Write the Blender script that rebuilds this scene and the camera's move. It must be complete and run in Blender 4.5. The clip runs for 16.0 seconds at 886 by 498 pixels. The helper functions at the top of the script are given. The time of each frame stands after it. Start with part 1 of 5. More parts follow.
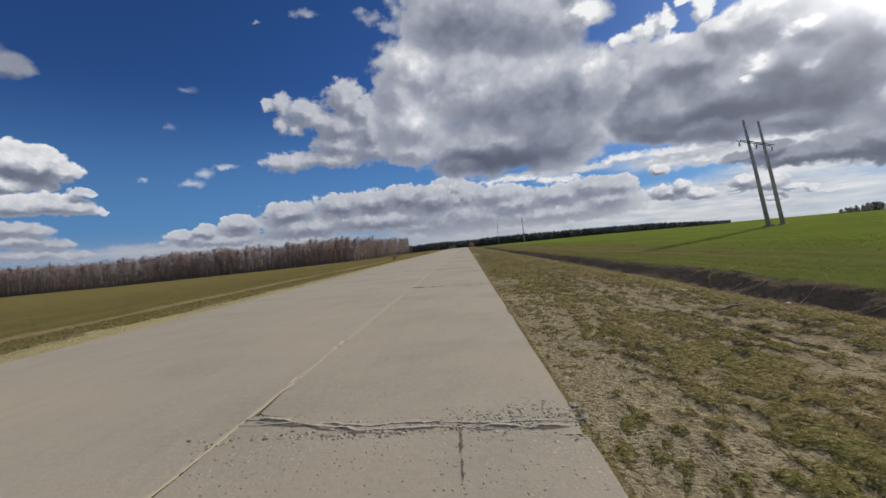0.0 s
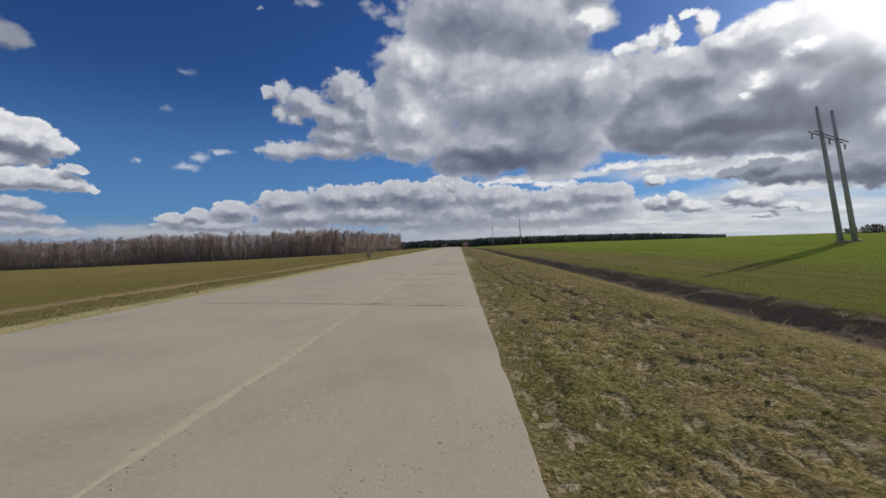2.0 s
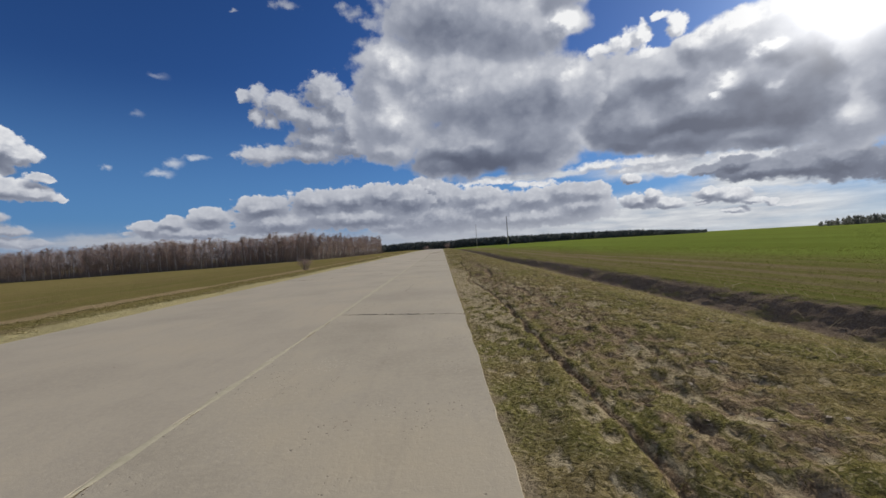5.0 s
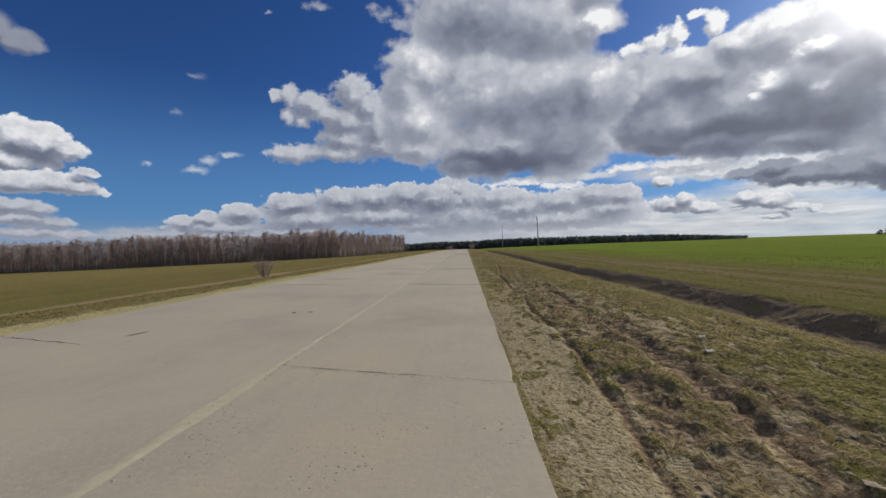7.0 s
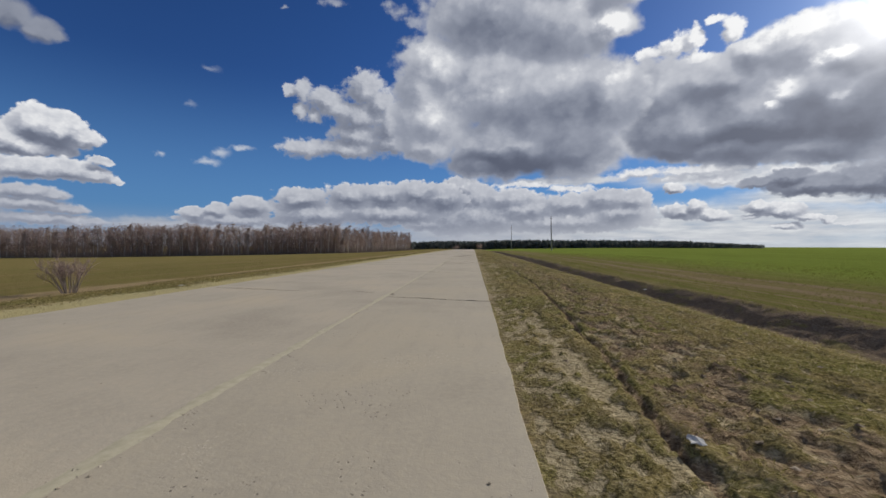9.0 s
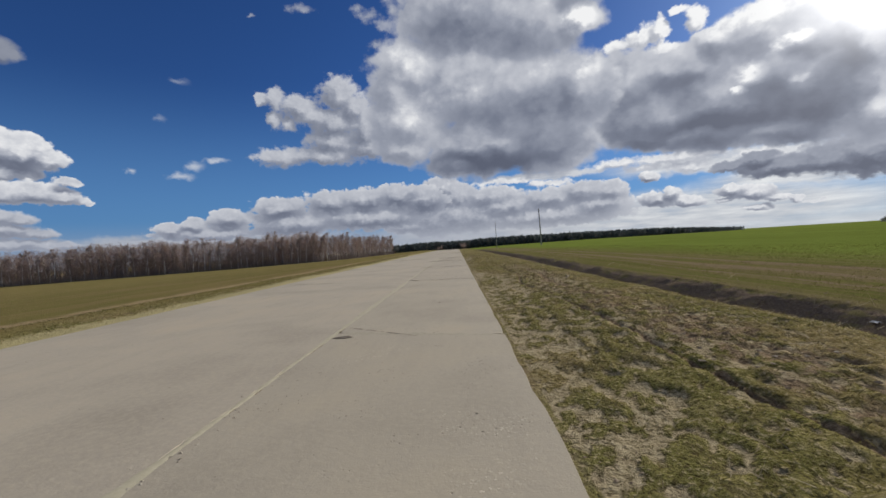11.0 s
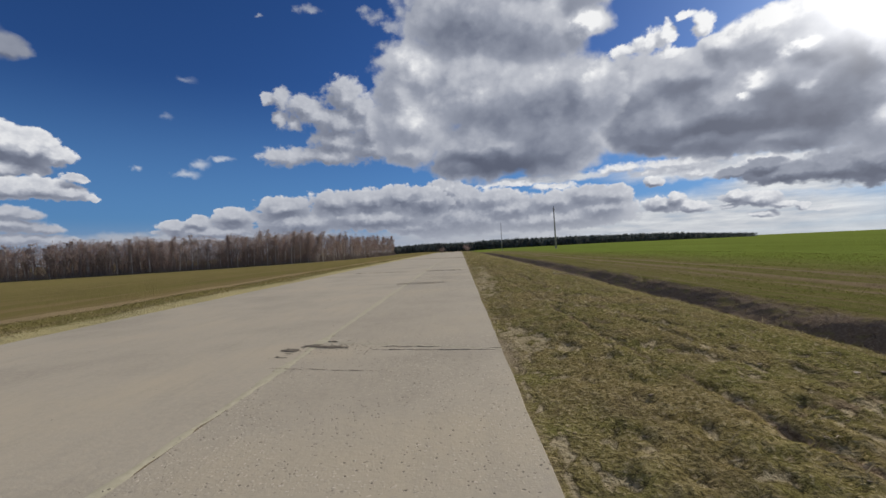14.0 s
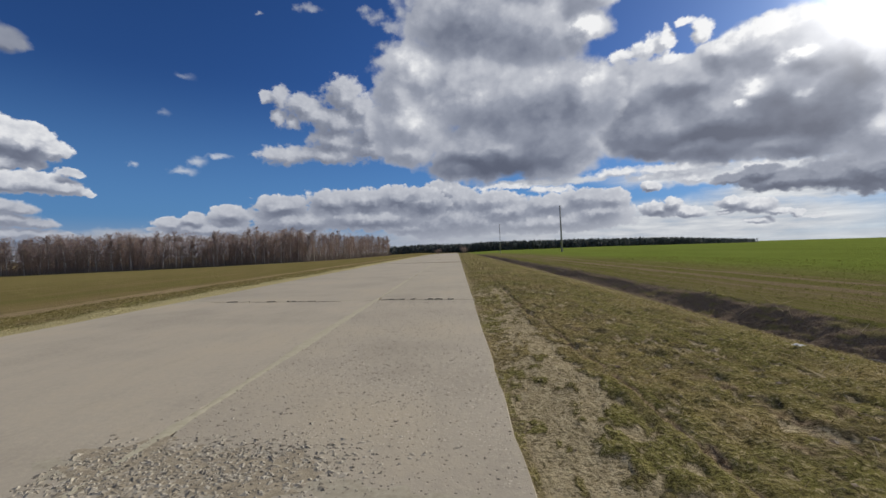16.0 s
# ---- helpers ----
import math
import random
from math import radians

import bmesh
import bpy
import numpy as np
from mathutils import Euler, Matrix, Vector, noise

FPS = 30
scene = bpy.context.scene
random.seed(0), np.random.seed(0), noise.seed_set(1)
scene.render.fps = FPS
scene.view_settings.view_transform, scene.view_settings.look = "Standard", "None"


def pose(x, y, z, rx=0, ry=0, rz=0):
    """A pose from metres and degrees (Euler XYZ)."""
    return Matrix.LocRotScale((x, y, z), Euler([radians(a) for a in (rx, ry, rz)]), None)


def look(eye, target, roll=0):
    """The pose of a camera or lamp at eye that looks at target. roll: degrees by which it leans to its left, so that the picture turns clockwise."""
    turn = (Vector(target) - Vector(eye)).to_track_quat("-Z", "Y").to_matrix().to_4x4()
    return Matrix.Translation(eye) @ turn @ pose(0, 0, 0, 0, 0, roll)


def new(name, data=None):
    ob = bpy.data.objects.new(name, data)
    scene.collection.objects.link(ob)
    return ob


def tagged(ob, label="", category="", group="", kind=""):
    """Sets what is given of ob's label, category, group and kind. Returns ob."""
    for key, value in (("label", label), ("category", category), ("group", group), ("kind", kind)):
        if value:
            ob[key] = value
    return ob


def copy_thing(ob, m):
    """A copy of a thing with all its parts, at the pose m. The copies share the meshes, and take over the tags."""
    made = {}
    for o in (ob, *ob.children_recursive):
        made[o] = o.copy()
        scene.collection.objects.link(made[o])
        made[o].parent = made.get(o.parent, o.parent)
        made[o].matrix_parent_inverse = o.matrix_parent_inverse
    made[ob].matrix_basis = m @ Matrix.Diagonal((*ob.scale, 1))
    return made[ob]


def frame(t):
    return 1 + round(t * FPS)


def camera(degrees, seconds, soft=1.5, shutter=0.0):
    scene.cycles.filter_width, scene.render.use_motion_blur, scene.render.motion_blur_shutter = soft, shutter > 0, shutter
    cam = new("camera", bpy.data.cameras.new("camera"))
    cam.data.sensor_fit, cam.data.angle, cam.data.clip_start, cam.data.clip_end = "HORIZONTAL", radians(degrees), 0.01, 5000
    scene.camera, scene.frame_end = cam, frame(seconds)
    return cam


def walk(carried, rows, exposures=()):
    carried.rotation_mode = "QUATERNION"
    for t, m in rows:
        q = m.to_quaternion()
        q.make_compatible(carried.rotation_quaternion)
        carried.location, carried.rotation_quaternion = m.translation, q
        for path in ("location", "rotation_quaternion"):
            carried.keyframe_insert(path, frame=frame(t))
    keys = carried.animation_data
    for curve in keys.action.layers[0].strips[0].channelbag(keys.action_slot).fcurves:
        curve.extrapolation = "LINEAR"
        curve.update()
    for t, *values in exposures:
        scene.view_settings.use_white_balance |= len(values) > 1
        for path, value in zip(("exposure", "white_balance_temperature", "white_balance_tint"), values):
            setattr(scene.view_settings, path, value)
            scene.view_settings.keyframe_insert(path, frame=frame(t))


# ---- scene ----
SUN_AZ, SUN_EL = 46.0, 22.5  # degrees: clockwise from straight ahead, and above the horizon

cam = camera(93.62, 16.0, soft=1.6, shutter=0.0)
PATH = [
    (0.0, pose(-0.531, 0.000, 0.971, 89.70, 4.99, 3.20)),
    (0.5, pose(-0.462, 2.765, 1.000, 89.43, 6.46, -3.69)),
    (1.0, pose(-0.401, 5.512, 0.998, 89.23, 0.04, 3.29)),
    (1.5, pose(-0.327, 8.197, 0.979, 89.58, 4.50, -0.97)),
    (2.0, pose(-0.346, 10.852, 1.010, 89.40, 1.76, 2.27)),
    (2.5, pose(-0.390, 13.458, 1.028, 89.42, 2.34, 1.82)),
    (3.0, pose(-0.408, 16.013, 0.989, 89.32, 3.47, 1.39)),
    (3.5, pose(-0.367, 18.641, 0.931, 90.13, 4.38, 0.30)),
    (4.0, pose(-0.265, 21.246, 0.975, 89.56, 2.65, 0.33)),
    (6.5, pose(-0.350, 34.638, 1.024, 89.55, 4.46, -0.75)),
    (7.0, pose(-0.341, 37.357, 0.983, 89.69, 1.81, 3.18)),
    (7.5, pose(-0.321, 40.118, 0.956, 89.38, 2.12, 2.65)),
    (8.0, pose(-0.368, 42.867, 0.984, 89.94, 3.88, 2.97)),
    (8.5, pose(-0.303, 45.590, 0.981, 89.71, 3.79, -0.53)),
    (9.0, pose(-0.314, 48.289, 0.964, 89.59, -0.15, 4.16)),
    (9.5, pose(-0.375, 50.948, 0.968, 90.10, 3.55, 1.44)),
    (12.0, pose(-0.480, 64.135, 0.986, 89.40, 3.33, 2.11)),
    (12.5, pose(-0.431, 66.764, 1.001, 89.79, 3.45, 0.69)),
    (13.0, pose(-0.405, 69.395, 0.981, 89.90, 1.45, 1.78)),
    (13.5, pose(-0.350, 72.066, 0.917, 90.54, 1.55, 1.89)),
    (14.0, pose(-0.385, 74.729, 1.000, 89.91, 2.53, 2.35)),
    (14.5, pose(-0.391, 77.352, 1.001, 89.98, 3.26, 0.97)),
    (15.0, pose(-0.371, 80.018, 0.970, 89.76, 3.40, 1.35)),
    (15.5, pose(-0.371, 82.572, 0.988, 89.97, 2.83, 1.28)),
    (16.0, pose(-0.310, 85.099, 1.002, 90.05, 1.62, 1.91)),
]
walk(cam, PATH)


# ---- node helpers ----
def link(nt, src, dst):
    if isinstance(src, (int, float)):
        dst.default_value = src
    elif isinstance(src, tuple):
        dst.default_value = (*src, 1.0) if len(src) == 3 and len(dst.default_value) == 4 else src
    else:
        nt.links.new(src, dst)


def calc(nt, op, a, b=0.0, c=0.0, clamp=False):
    n = nt.nodes.new("ShaderNodeMath")
    n.operation, n.use_clamp = op, clamp
    for i, v in enumerate((a, b, c)):
        link(nt, v, n.inputs[i])
    return n.outputs[0]


def vec(nt, op, a, b=(0, 0, 0), c=(0, 0, 0)):
    n = nt.nodes.new("ShaderNodeVectorMath")
    n.operation = op
    link(nt, a, n.inputs[0])
    link(nt, b, n.inputs[1])
    if op == "MULTIPLY_ADD":
        link(nt, c, n.inputs[2])
    return n.outputs["Value"] if op in ("LENGTH", "DOT_PRODUCT") else n.outputs[0]


def scaled(nt, v, s):
    return vec(nt, "MULTIPLY", v, s if isinstance(s, tuple) else (s, s, s))


def mixed(nt, fac, a, b):
    n = nt.nodes.new("ShaderNodeMix")
    n.data_type = "RGBA"
    for i, v in ((0, fac), (6, a), (7, b)):
        link(nt, v, n.inputs[i])
    return n.outputs[2]


def fuzz(nt, v, scale, detail=4.0, rough=0.55, warp=0.0):
    n = nt.nodes.new("ShaderNodeTexNoise")
    link(nt, v, n.inputs["Vector"])
    link(nt, scale, n.inputs["Scale"])
    n.inputs["Detail"].default_value, n.inputs["Roughness"].default_value, n.inputs["Distortion"].default_value = detail, rough, warp
    return n.outputs["Fac"], n.outputs["Color"]


def cells(nt, v, scale, feature="F1"):
    n = nt.nodes.new("ShaderNodeTexVoronoi")
    n.feature = feature
    link(nt, v, n.inputs["Vector"])
    n.inputs["Scale"].default_value = scale
    return n


def step(nt, v, lo, hi, to0=0.0, to1=1.0):
    n = nt.nodes.new("ShaderNodeMapRange")
    n.interpolation_type = "SMOOTHSTEP"
    for i, x in enumerate((v, lo, hi, to0, to1)):
        link(nt, x, n.inputs[i])
    return n.outputs[0]


def ramp(nt, fac, stops):
    n = nt.nodes.new("ShaderNodeValToRGB")
    link(nt, fac, n.inputs[0])
    e = n.color_ramp.elements
    while len(e) < len(stops):
        e.new(0.5)
    for el, (p, c) in zip(e, stops):
        el.position, el.color = p, (*c, 1)
    return n.outputs[0]


def relief(nt, height, strength, distance, normal=None):
    n = nt.nodes.new("ShaderNodeBump")
    n.inputs["Strength"].default_value, n.inputs["Distance"].default_value = strength, distance
    link(nt, height, n.inputs["Height"])
    if normal is not None:
        nt.links.new(normal, n.inputs["Normal"])
    return n.outputs[0]


def material(name, rough=0.9):
    m = bpy.data.materials.new(name)
    m.use_nodes = True
    b = m.node_tree.nodes["Principled BSDF"]
    b.inputs["Roughness"].default_value = rough
    b.inputs["Specular IOR Level"].default_value = 0.25
    return m, m.node_tree, b


def place(nt):
    return nt.nodes.new("ShaderNodeNewGeometry").outputs["Position"]


# ---- sky: deep blue spring sky with broken cumulus, lit from behind by a sun ahead and to the right ----
# every puff: compass angle, height, half width, half height in degrees (and weight)
BANK_CLOUD = [
    (3.2, 29.2, 9.1, 4.7), (11.0, 27.4, 7.6, 4.4), (17.9, 26.3, 2.8, 1.9), (-4.5, 22.8, 5.5, 3.4), (-7.2, 20.5, 2.9, 3.4), (-6.1, 16.6, 4.8, 3.9),
    (3.2, 21.0, 9.1, 5.0), (11.4, 18.5, 7.5, 5.7), (17.7, 18.5, 4.1, 3.9), (-6.4, 13.5, 3.5, 1.9), (4.0, 12.9, 7.6, 3.5), (13.6, 12.0, 5.6, 3.1),
    (0.9, 11.0, 4.2, 1.6), (4.7, 34.1, 9.7, 3.7), (12.7, 32.7, 7.8, 3.7), (18.2, 29.7, 3.3, 2.2),
]
SUN_CLOUD = [
    (52.0, 14.0, 7.0, 7.0), (58.0, 12.5, 7.0, 8.0),
    (37.9, 10.4, 4.8, 1.5), (30.8, 11.0, 6.2, 1.6),
    (23.4, 18.1, 4.2, 3.7), (25.2, 14.0, 5.9, 3.9), (32.3, 15.1, 6.5, 5.2), (37.9, 15.6, 5.2, 5.4), (36.1, 20.4, 4.0, 2.6), (40.3, 18.8, 3.1, 2.9),
    (42.3, 13.0, 4.1, 4.9), (32.8, 20.6, 2.5, 1.6), (29.2, 18.6, 4.9, 2.3), (44.4, 17.3, 2.7, 3.8), (45.1, 10.4, 3.0, 2.9),
]
CLOUDLETS = [
    (24.9, 22.8, 2.2, 1.4), (27.0, 23.2, 1.1, 1.4), (22.2, 22.4, 2.1, 0.8), (30.6, 23.2, 1.3, 1.5), (29.0, 24.6, 1.1, 0.5), (31.0, 21.5, 1.3, 0.7),
    (20.3, 21.0, 1.9, 0.8), (27.5, 20.9, 2.8, 0.8),
]
FRINGE = [
    (-10.3, 29.1, 1.7, 0.9), (-8.0, 28.1, 1.7, 1.1), (-9.0, 26.1, 1.9, 0.8), (-6.1, 26.2, 1.5, 0.6), (-11.5, 29.8, 1.1, 0.5), (-9.6, 24.3, 1.5, 1.0),
    (-18.9, 29.4, 1.8, 0.5), (-24.9, 28.2, 0.6, 0.2),
]
TOWER_CLOUD = [
    (-15.8, 14.8, 3.9, 1.7), (-18.2, 17.5, 2.9, 1.5), (-21.4, 16.5, 1.2, 1.0),
    (-22.8, 19.5, 1.2, 1.4), (-20.0, 18.7, 2.9, 1.5), (-14.7, 20.3, 2.7, 2.4), (-12.8, 18.9, 2.2, 2.0), (-15.3, 17.0, 4.2, 2.1), (-11.1, 16.0, 2.6, 2.9),
    (-22.5, 12.4, 3.7, 1.2), (-17.1, 12.8, 5.8, 1.4), (-11.1, 13.9, 3.9, 1.8), (-23.0, 17.1, 1.0, 1.3), (-24.4, 19.3, 0.9, 0.8),
]
LOW_LEFT = [
    (-35.0, 3.8, 1.8, 0.8), (-32.9, 4.3, 1.5, 0.8), (-28.9, 4.9, 2.3, 1.2), (-31.1, 3.2, 5.5, 0.8), (-22.9, 6.1, 3.4, 1.5), (-21.1, 4.1, 6.4, 1.5),
    (-16.7, 6.8, 3.2, 1.5), (-12.2, 6.9, 3.7, 1.6), (-7.6, 7.2, 3.5, 1.7), (-11.4, 4.4, 8.4, 1.6), (-4.1, 6.5, 3.4, 1.9),
]
LOW_MID = [
    (0.1, 4.2, 5.5, 2.6), (-2.9, 3.6, 4.0, 2.4), (3.1, 3.8, 4.0, 2.2),
    (-4.1, 4.5, 3.6, 2.0), (-6.0, 3.2, 4.6, 1.1),
    (-1.8, 8.0, 2.8, 1.4), (0.2, 6.8, 3.4, 1.7), (5.2, 6.4, 4.2, 1.4), (7.0, 4.9, 6.0, 1.8), (12.9, 5.5, 4.2, 1.5), (17.0, 6.1, 3.4, 1.3),
    (20.5, 6.0, 2.2, 1.1), (19.1, 4.3, 3.7, 1.3), (12.2, 3.3, 10.7, 1.5),
]
LOW_RIGHT = [
    (25.6, 4.1, 2.2, 0.9), (27.1, 4.7, 1.2, 0.9), (28.8, 3.6, 1.9, 0.7), (24.7, 6.9, 1.3, 0.7), (33.1, 4.3, 1.4, 0.8), (35.0, 3.9, 2.1, 0.9),
    (36.9, 3.1, 1.2, 0.4), (35.5, 2.3, 1.5, 0.4), (38.5, 2.9, 0.6, 0.4), (32.4, 3.4, 1.0, 0.3), (40.0, 2.5, 1.1, 0.2),
]
LOW_DARK = [
    (50.5, 5.6, 6.0, 2.3), (57.0, 5.2, 6.0, 2.6),
    (37.5, 6.4, 4.1, 1.2), (33.1, 7.1, 2.2, 0.7), (41.2, 6.5, 3.1, 1.7), (44.1, 6.6, 3.1, 2.3), (35.7, 7.7, 2.2, 0.6),
]
WHITE_BAND = [
    (27.6, 8.9, 6.1, 0.8), (21.0, 9.0, 3.5, 0.8), (29.2, 7.7, 2.8, 0.8), (24.1, 8.1, 2.4, 0.5), (12.9, 7.5, 3.5, 0.5), (35.7, 8.1, 3.7, 0.5),
    (7.0, 8.2, 4.5, 0.4),
]
WEST_TOP = [
    (-48.7, 11.8, 1.7, 1.8), (-47.0, 11.6, 2.4, 1.9), (-50.4, 10.0, 1.9, 1.5), (-44.9, 10.9, 1.6, 1.0), (-49.2, 9.6, 4.2, 1.0), (-53.4, 9.7, 2.4, 2.7),
]
WEST_MID = [
    (-49.1, 7.5, 3.1, 1.1), (-46.2, 7.7, 2.6, 1.1), (-44.2, 7.3, 1.9, 0.8), (-42.6, 6.9, 1.1, 0.4), (-43.7, 8.9, 1.2, 0.5), (-53.4, 6.7, 2.6, 2.0),
]
WEST_LOW = [
    (-49.5, 5.2, 3.1, 0.8), (-47.3, 5.0, 1.4, 0.5), (-48.7, 4.0, 3.6, 0.8), (-46.2, 3.6, 1.9, 0.5), (-48.3, 2.6, 4.4, 0.7), (-44.4, 2.5, 1.8, 0.5),
    (-54.0, 3.2, 3.6, 2.0),
]
WEST_HIGH = [
    (-49.9, 21.2, 1.7, 1.2), (-48.0, 20.3, 1.4, 1.0), (-47.0, 20.1, 0.8, 0.5), (-51.3, 21.3, 1.8, 1.2), (-53.3, 21.4, 2.3, 1.3),
]
VEIL = [
    (28.2, 2.4, 23.4, 3.0), (40.0, 5.4, 10.6, 1.5), (32.4, 7.9, 13.2, 1.3), (12.2, 8.5, 9.2, 0.6), (-30.5, 2.3, 18.6, 1.1), (4.8, 1.6, 19.0, 1.9),
]
WISPS = [
    (-33.6, 10.0, 1.8, 0.6), (-32.2, 11.2, 1.3, 1.0), (-30.2, 11.9, 2.1, 0.4), (-38.3, 10.2, 0.6, 0.4), (-33.3, 20.3, 1.5, 0.5), (-35.4, 16.1, 0.9, 0.5),
]
GREY_BASES = [
    (54.0, 12.5, 8.0, 6.5, 0.75),
    (22.8, 13.4, 4.3, 3.3, 0.5), (19.6, 17.0, 3.9, 3.9, 0.3), (39.9, 16.7, 3.2, 2.0, 0.4),
    (4.8, 11.2, 9.1, 2.1, 0.95), (13.6, 12.1, 6.3, 2.8, 0.75), (12.8, 17.7, 6.4, 3.7, 0.5), (1.6, 26.9, 8.4, 3.6, 0.42), (10.6, 25.6, 5.1, 3.1, 0.3), (4.0, 15.8, 6.8, 2.9, 0.42),
    (31.8, 11.6, 8.7, 2.3, 1.0), (39.2, 11.6, 4.6, 3.0, 0.9), (28.1, 16.4, 6.1, 3.0, 0.5), (36.6, 13.7, 4.1, 2.2, 0.6), (30.2, 18.9, 4.8, 1.7, 0.3), (42.3, 13.5, 2.6, 4.0, 0.8),
    (25.3, 10.8, 4.8, 1.0, 0.7), (37.4, 17.8, 2.6, 1.2, 0.3),
]
SUNLIT_GAPS = [
    (35.4, 16.3, 1.6, 1.2, 0.9), (34.2, 15.1, 0.8, 0.5, 0.9), (39.1, 18.6, 1.8, 0.8, 0.9), (39.5, 14.9, 1.1, 0.4, 0.5), (3.2, 20.0, 3.5, 1.6, 0.35), (-3.7, 18.1, 4.7, 3.1, 0.3),
    (17.9, 26.3, 2.7, 1.9, 0.8), (18.6, 20.9, 2.6, 1.6, 0.4), (35.6, 21.9, 5.0, 1.2, 0.6), (23.4, 13.3, 2.5, 3.9, 0.2), (-5.3, 23.8, 4.6, 2.6, 0.25),
]


def sky_world():
    world = bpy.data.worlds.new("spring_sky")
    scene.world = world
    world.use_nodes = True
    nt = world.node_tree
    back = nt.nodes["Background"]
    sky = nt.nodes.new("ShaderNodeTexSky")
    sky.sky_type, sky.sun_disc = "NISHITA", False
    sky.sun_elevation, sky.sun_rotation = radians(SUN_EL), radians(SUN_AZ)
    sky.air_density, sky.dust_density, sky.ozone_density = 1.0, 0.3, 4.0
    way = nt.nodes.new("ShaderNodeTexCoord").outputs["Generated"]
    sep = nt.nodes.new("ShaderNodeSeparateXYZ")
    nt.links.new(way, sep.inputs[0])
    az = calc(nt, "DEGREES", calc(nt, "ARCTAN2", sep.outputs[0], sep.outputs[1]))
    el = calc(nt, "DEGREES", calc(nt, "ARCSINE", sep.outputs[2]))
    comb = nt.nodes.new("ShaderNodeCombineXYZ")
    nt.links.new(az, comb.inputs[0]), nt.links.new(el, comb.inputs[1])
    flat = comb.outputs[0]

    def shifted(by, k):
        return vec(nt, "ADD", flat, vec(nt, "MULTIPLY", vec(nt, "SUBTRACT", by, (0.5, 0.5, 0.5)), (k, 0.8 * k, 0)))

    def centred(size, detail, rough, twist=0.0):
        n, c = fuzz(nt, scaled(nt, flat, (1 / size, 1.2 / size, 1.0)), 1.0, detail, rough, twist)
        return calc(nt, "SUBTRACT", n, 0.5), c

    def heads(at, size):
        """Cauliflower heads of two sizes."""
        v1 = cells(nt, scaled(nt, at, (1 / size, 1.25 / size, 1.0)), 1.0).outputs["Distance"]
        v2 = cells(nt, scaled(nt, at, (2.6 / size, 3.2 / size, 1.0)), 1.0).outputs["Distance"]
        return calc(nt, "ADD", calc(nt, "MULTIPLY_ADD", v1, -0.6, 0.27), calc(nt, "MULTIPLY_ADD", v2, -0.3, 0.13))

    broad, _ = centred(8.0, 3.0, 0.5, 0.3)
    large, twist_large = centred(3.4, 5.0, 0.52)
    small, twist_small = centred(1.5, 5.0, 0.55)
    tiny, _ = centred(0.55, 3.0, 0.6)
    at_high, at_low = shifted(twist_large, 3.2), shifted(twist_small, 1.7)
    heads_high, heads_low = heads(at_high, 3.2), heads(at_low, 1.3)

    def nearest(puffs, at, melt=0.3):
        out = None
        for a, e, w, h in puffs:
            d = vec(nt, "LENGTH", vec(nt, "MULTIPLY_ADD", at, (1 / w, 1 / h, 0), (-a / w, -e / h, 0)))
            out = d if out is None else calc(nt, "SMOOTH_MIN", out, d, melt)
        return out

    def strongest(puffs, at):
        out = None
        for a, e, w, h, k in puffs:
            d = vec(nt, "LENGTH", vec(nt, "MULTIPLY_ADD", at, (1 / w, 1 / h, 0), (-a / w, -e / h, 0)))
            d = calc(nt, "MULTIPLY_ADD", step(nt, d, 1.35, 0.2), k, 0.0)
            out = d if out is None else calc(nt, "SMOOTH_MAX", out, d, 0.15)
        return out

    TONES = [(0.0, (0.86, 0.865, 0.875)), (0.18, (0.52, 0.54, 0.595)), (0.42, (0.30, 0.325, 0.395)), (0.70, (0.17, 0.192, 0.255)), (1.0, (0.105, 0.12, 0.17))]

    def layer(total, puffs, high, base, span, light, edge, rough=1.0, deep=None, most=1.0):
        """One bank of cloud over what lies behind it: lit where it turns to the light, darker below."""
        at, lumps = (at_high, heads_high) if high else (at_low, heads_low)
        melt = 0.3 if high else 0.5
        d = nearest(puffs, at, melt)
        beyond = nearest(puffs, vec(nt, "ADD", at, (*light, 0.0)), melt)
        dens = calc(nt, "ADD", calc(nt, "SUBTRACT", 1.34 if high else 1.15, d), calc(nt, "MULTIPLY", lumps, 0.55 * rough))
        dens = calc(nt, "MULTIPLY_ADD", large if high else small, 0.55 * rough, dens)
        dens = calc(nt, "MULTIPLY_ADD", small if high else tiny, 0.30 * rough, dens)
        cover = calc(nt, "MULTIPLY", step(nt, dens, 0.0, edge), most)
        facing = step(nt, calc(nt, "MULTIPLY_ADD", lumps, 0.6, calc(nt, "SUBTRACT", beyond, d)), -0.55, 0.55)
        core = step(nt, dens, 0.0, 0.55, 0.55, 1.0)
        shade = calc(nt, "MULTIPLY", calc(nt, "MULTIPLY_ADD", calc(nt, "SUBTRACT", 0.5, facing), span, base), core)
        shade = calc(nt, "MULTIPLY_ADD", large if high else small, -0.27, shade)
        shade = calc(nt, "MULTIPLY_ADD", small if high else tiny, -0.16, shade)
        if deep is not None:
            shade = calc(nt, "ADD", shade, deep)
        return mixed(nt, cover, total, ramp(nt, calc(nt, "ADD", shade, 0.0, clamp=True), TONES))

    blue = scaled(nt, sky.outputs[0], (SKY_R, SKY_G, SKY_B))
    blue = mixed(nt, step(nt, el, 22.0, 3.0, 0.0, 0.55), blue, (0.12, 0.29, 0.56))
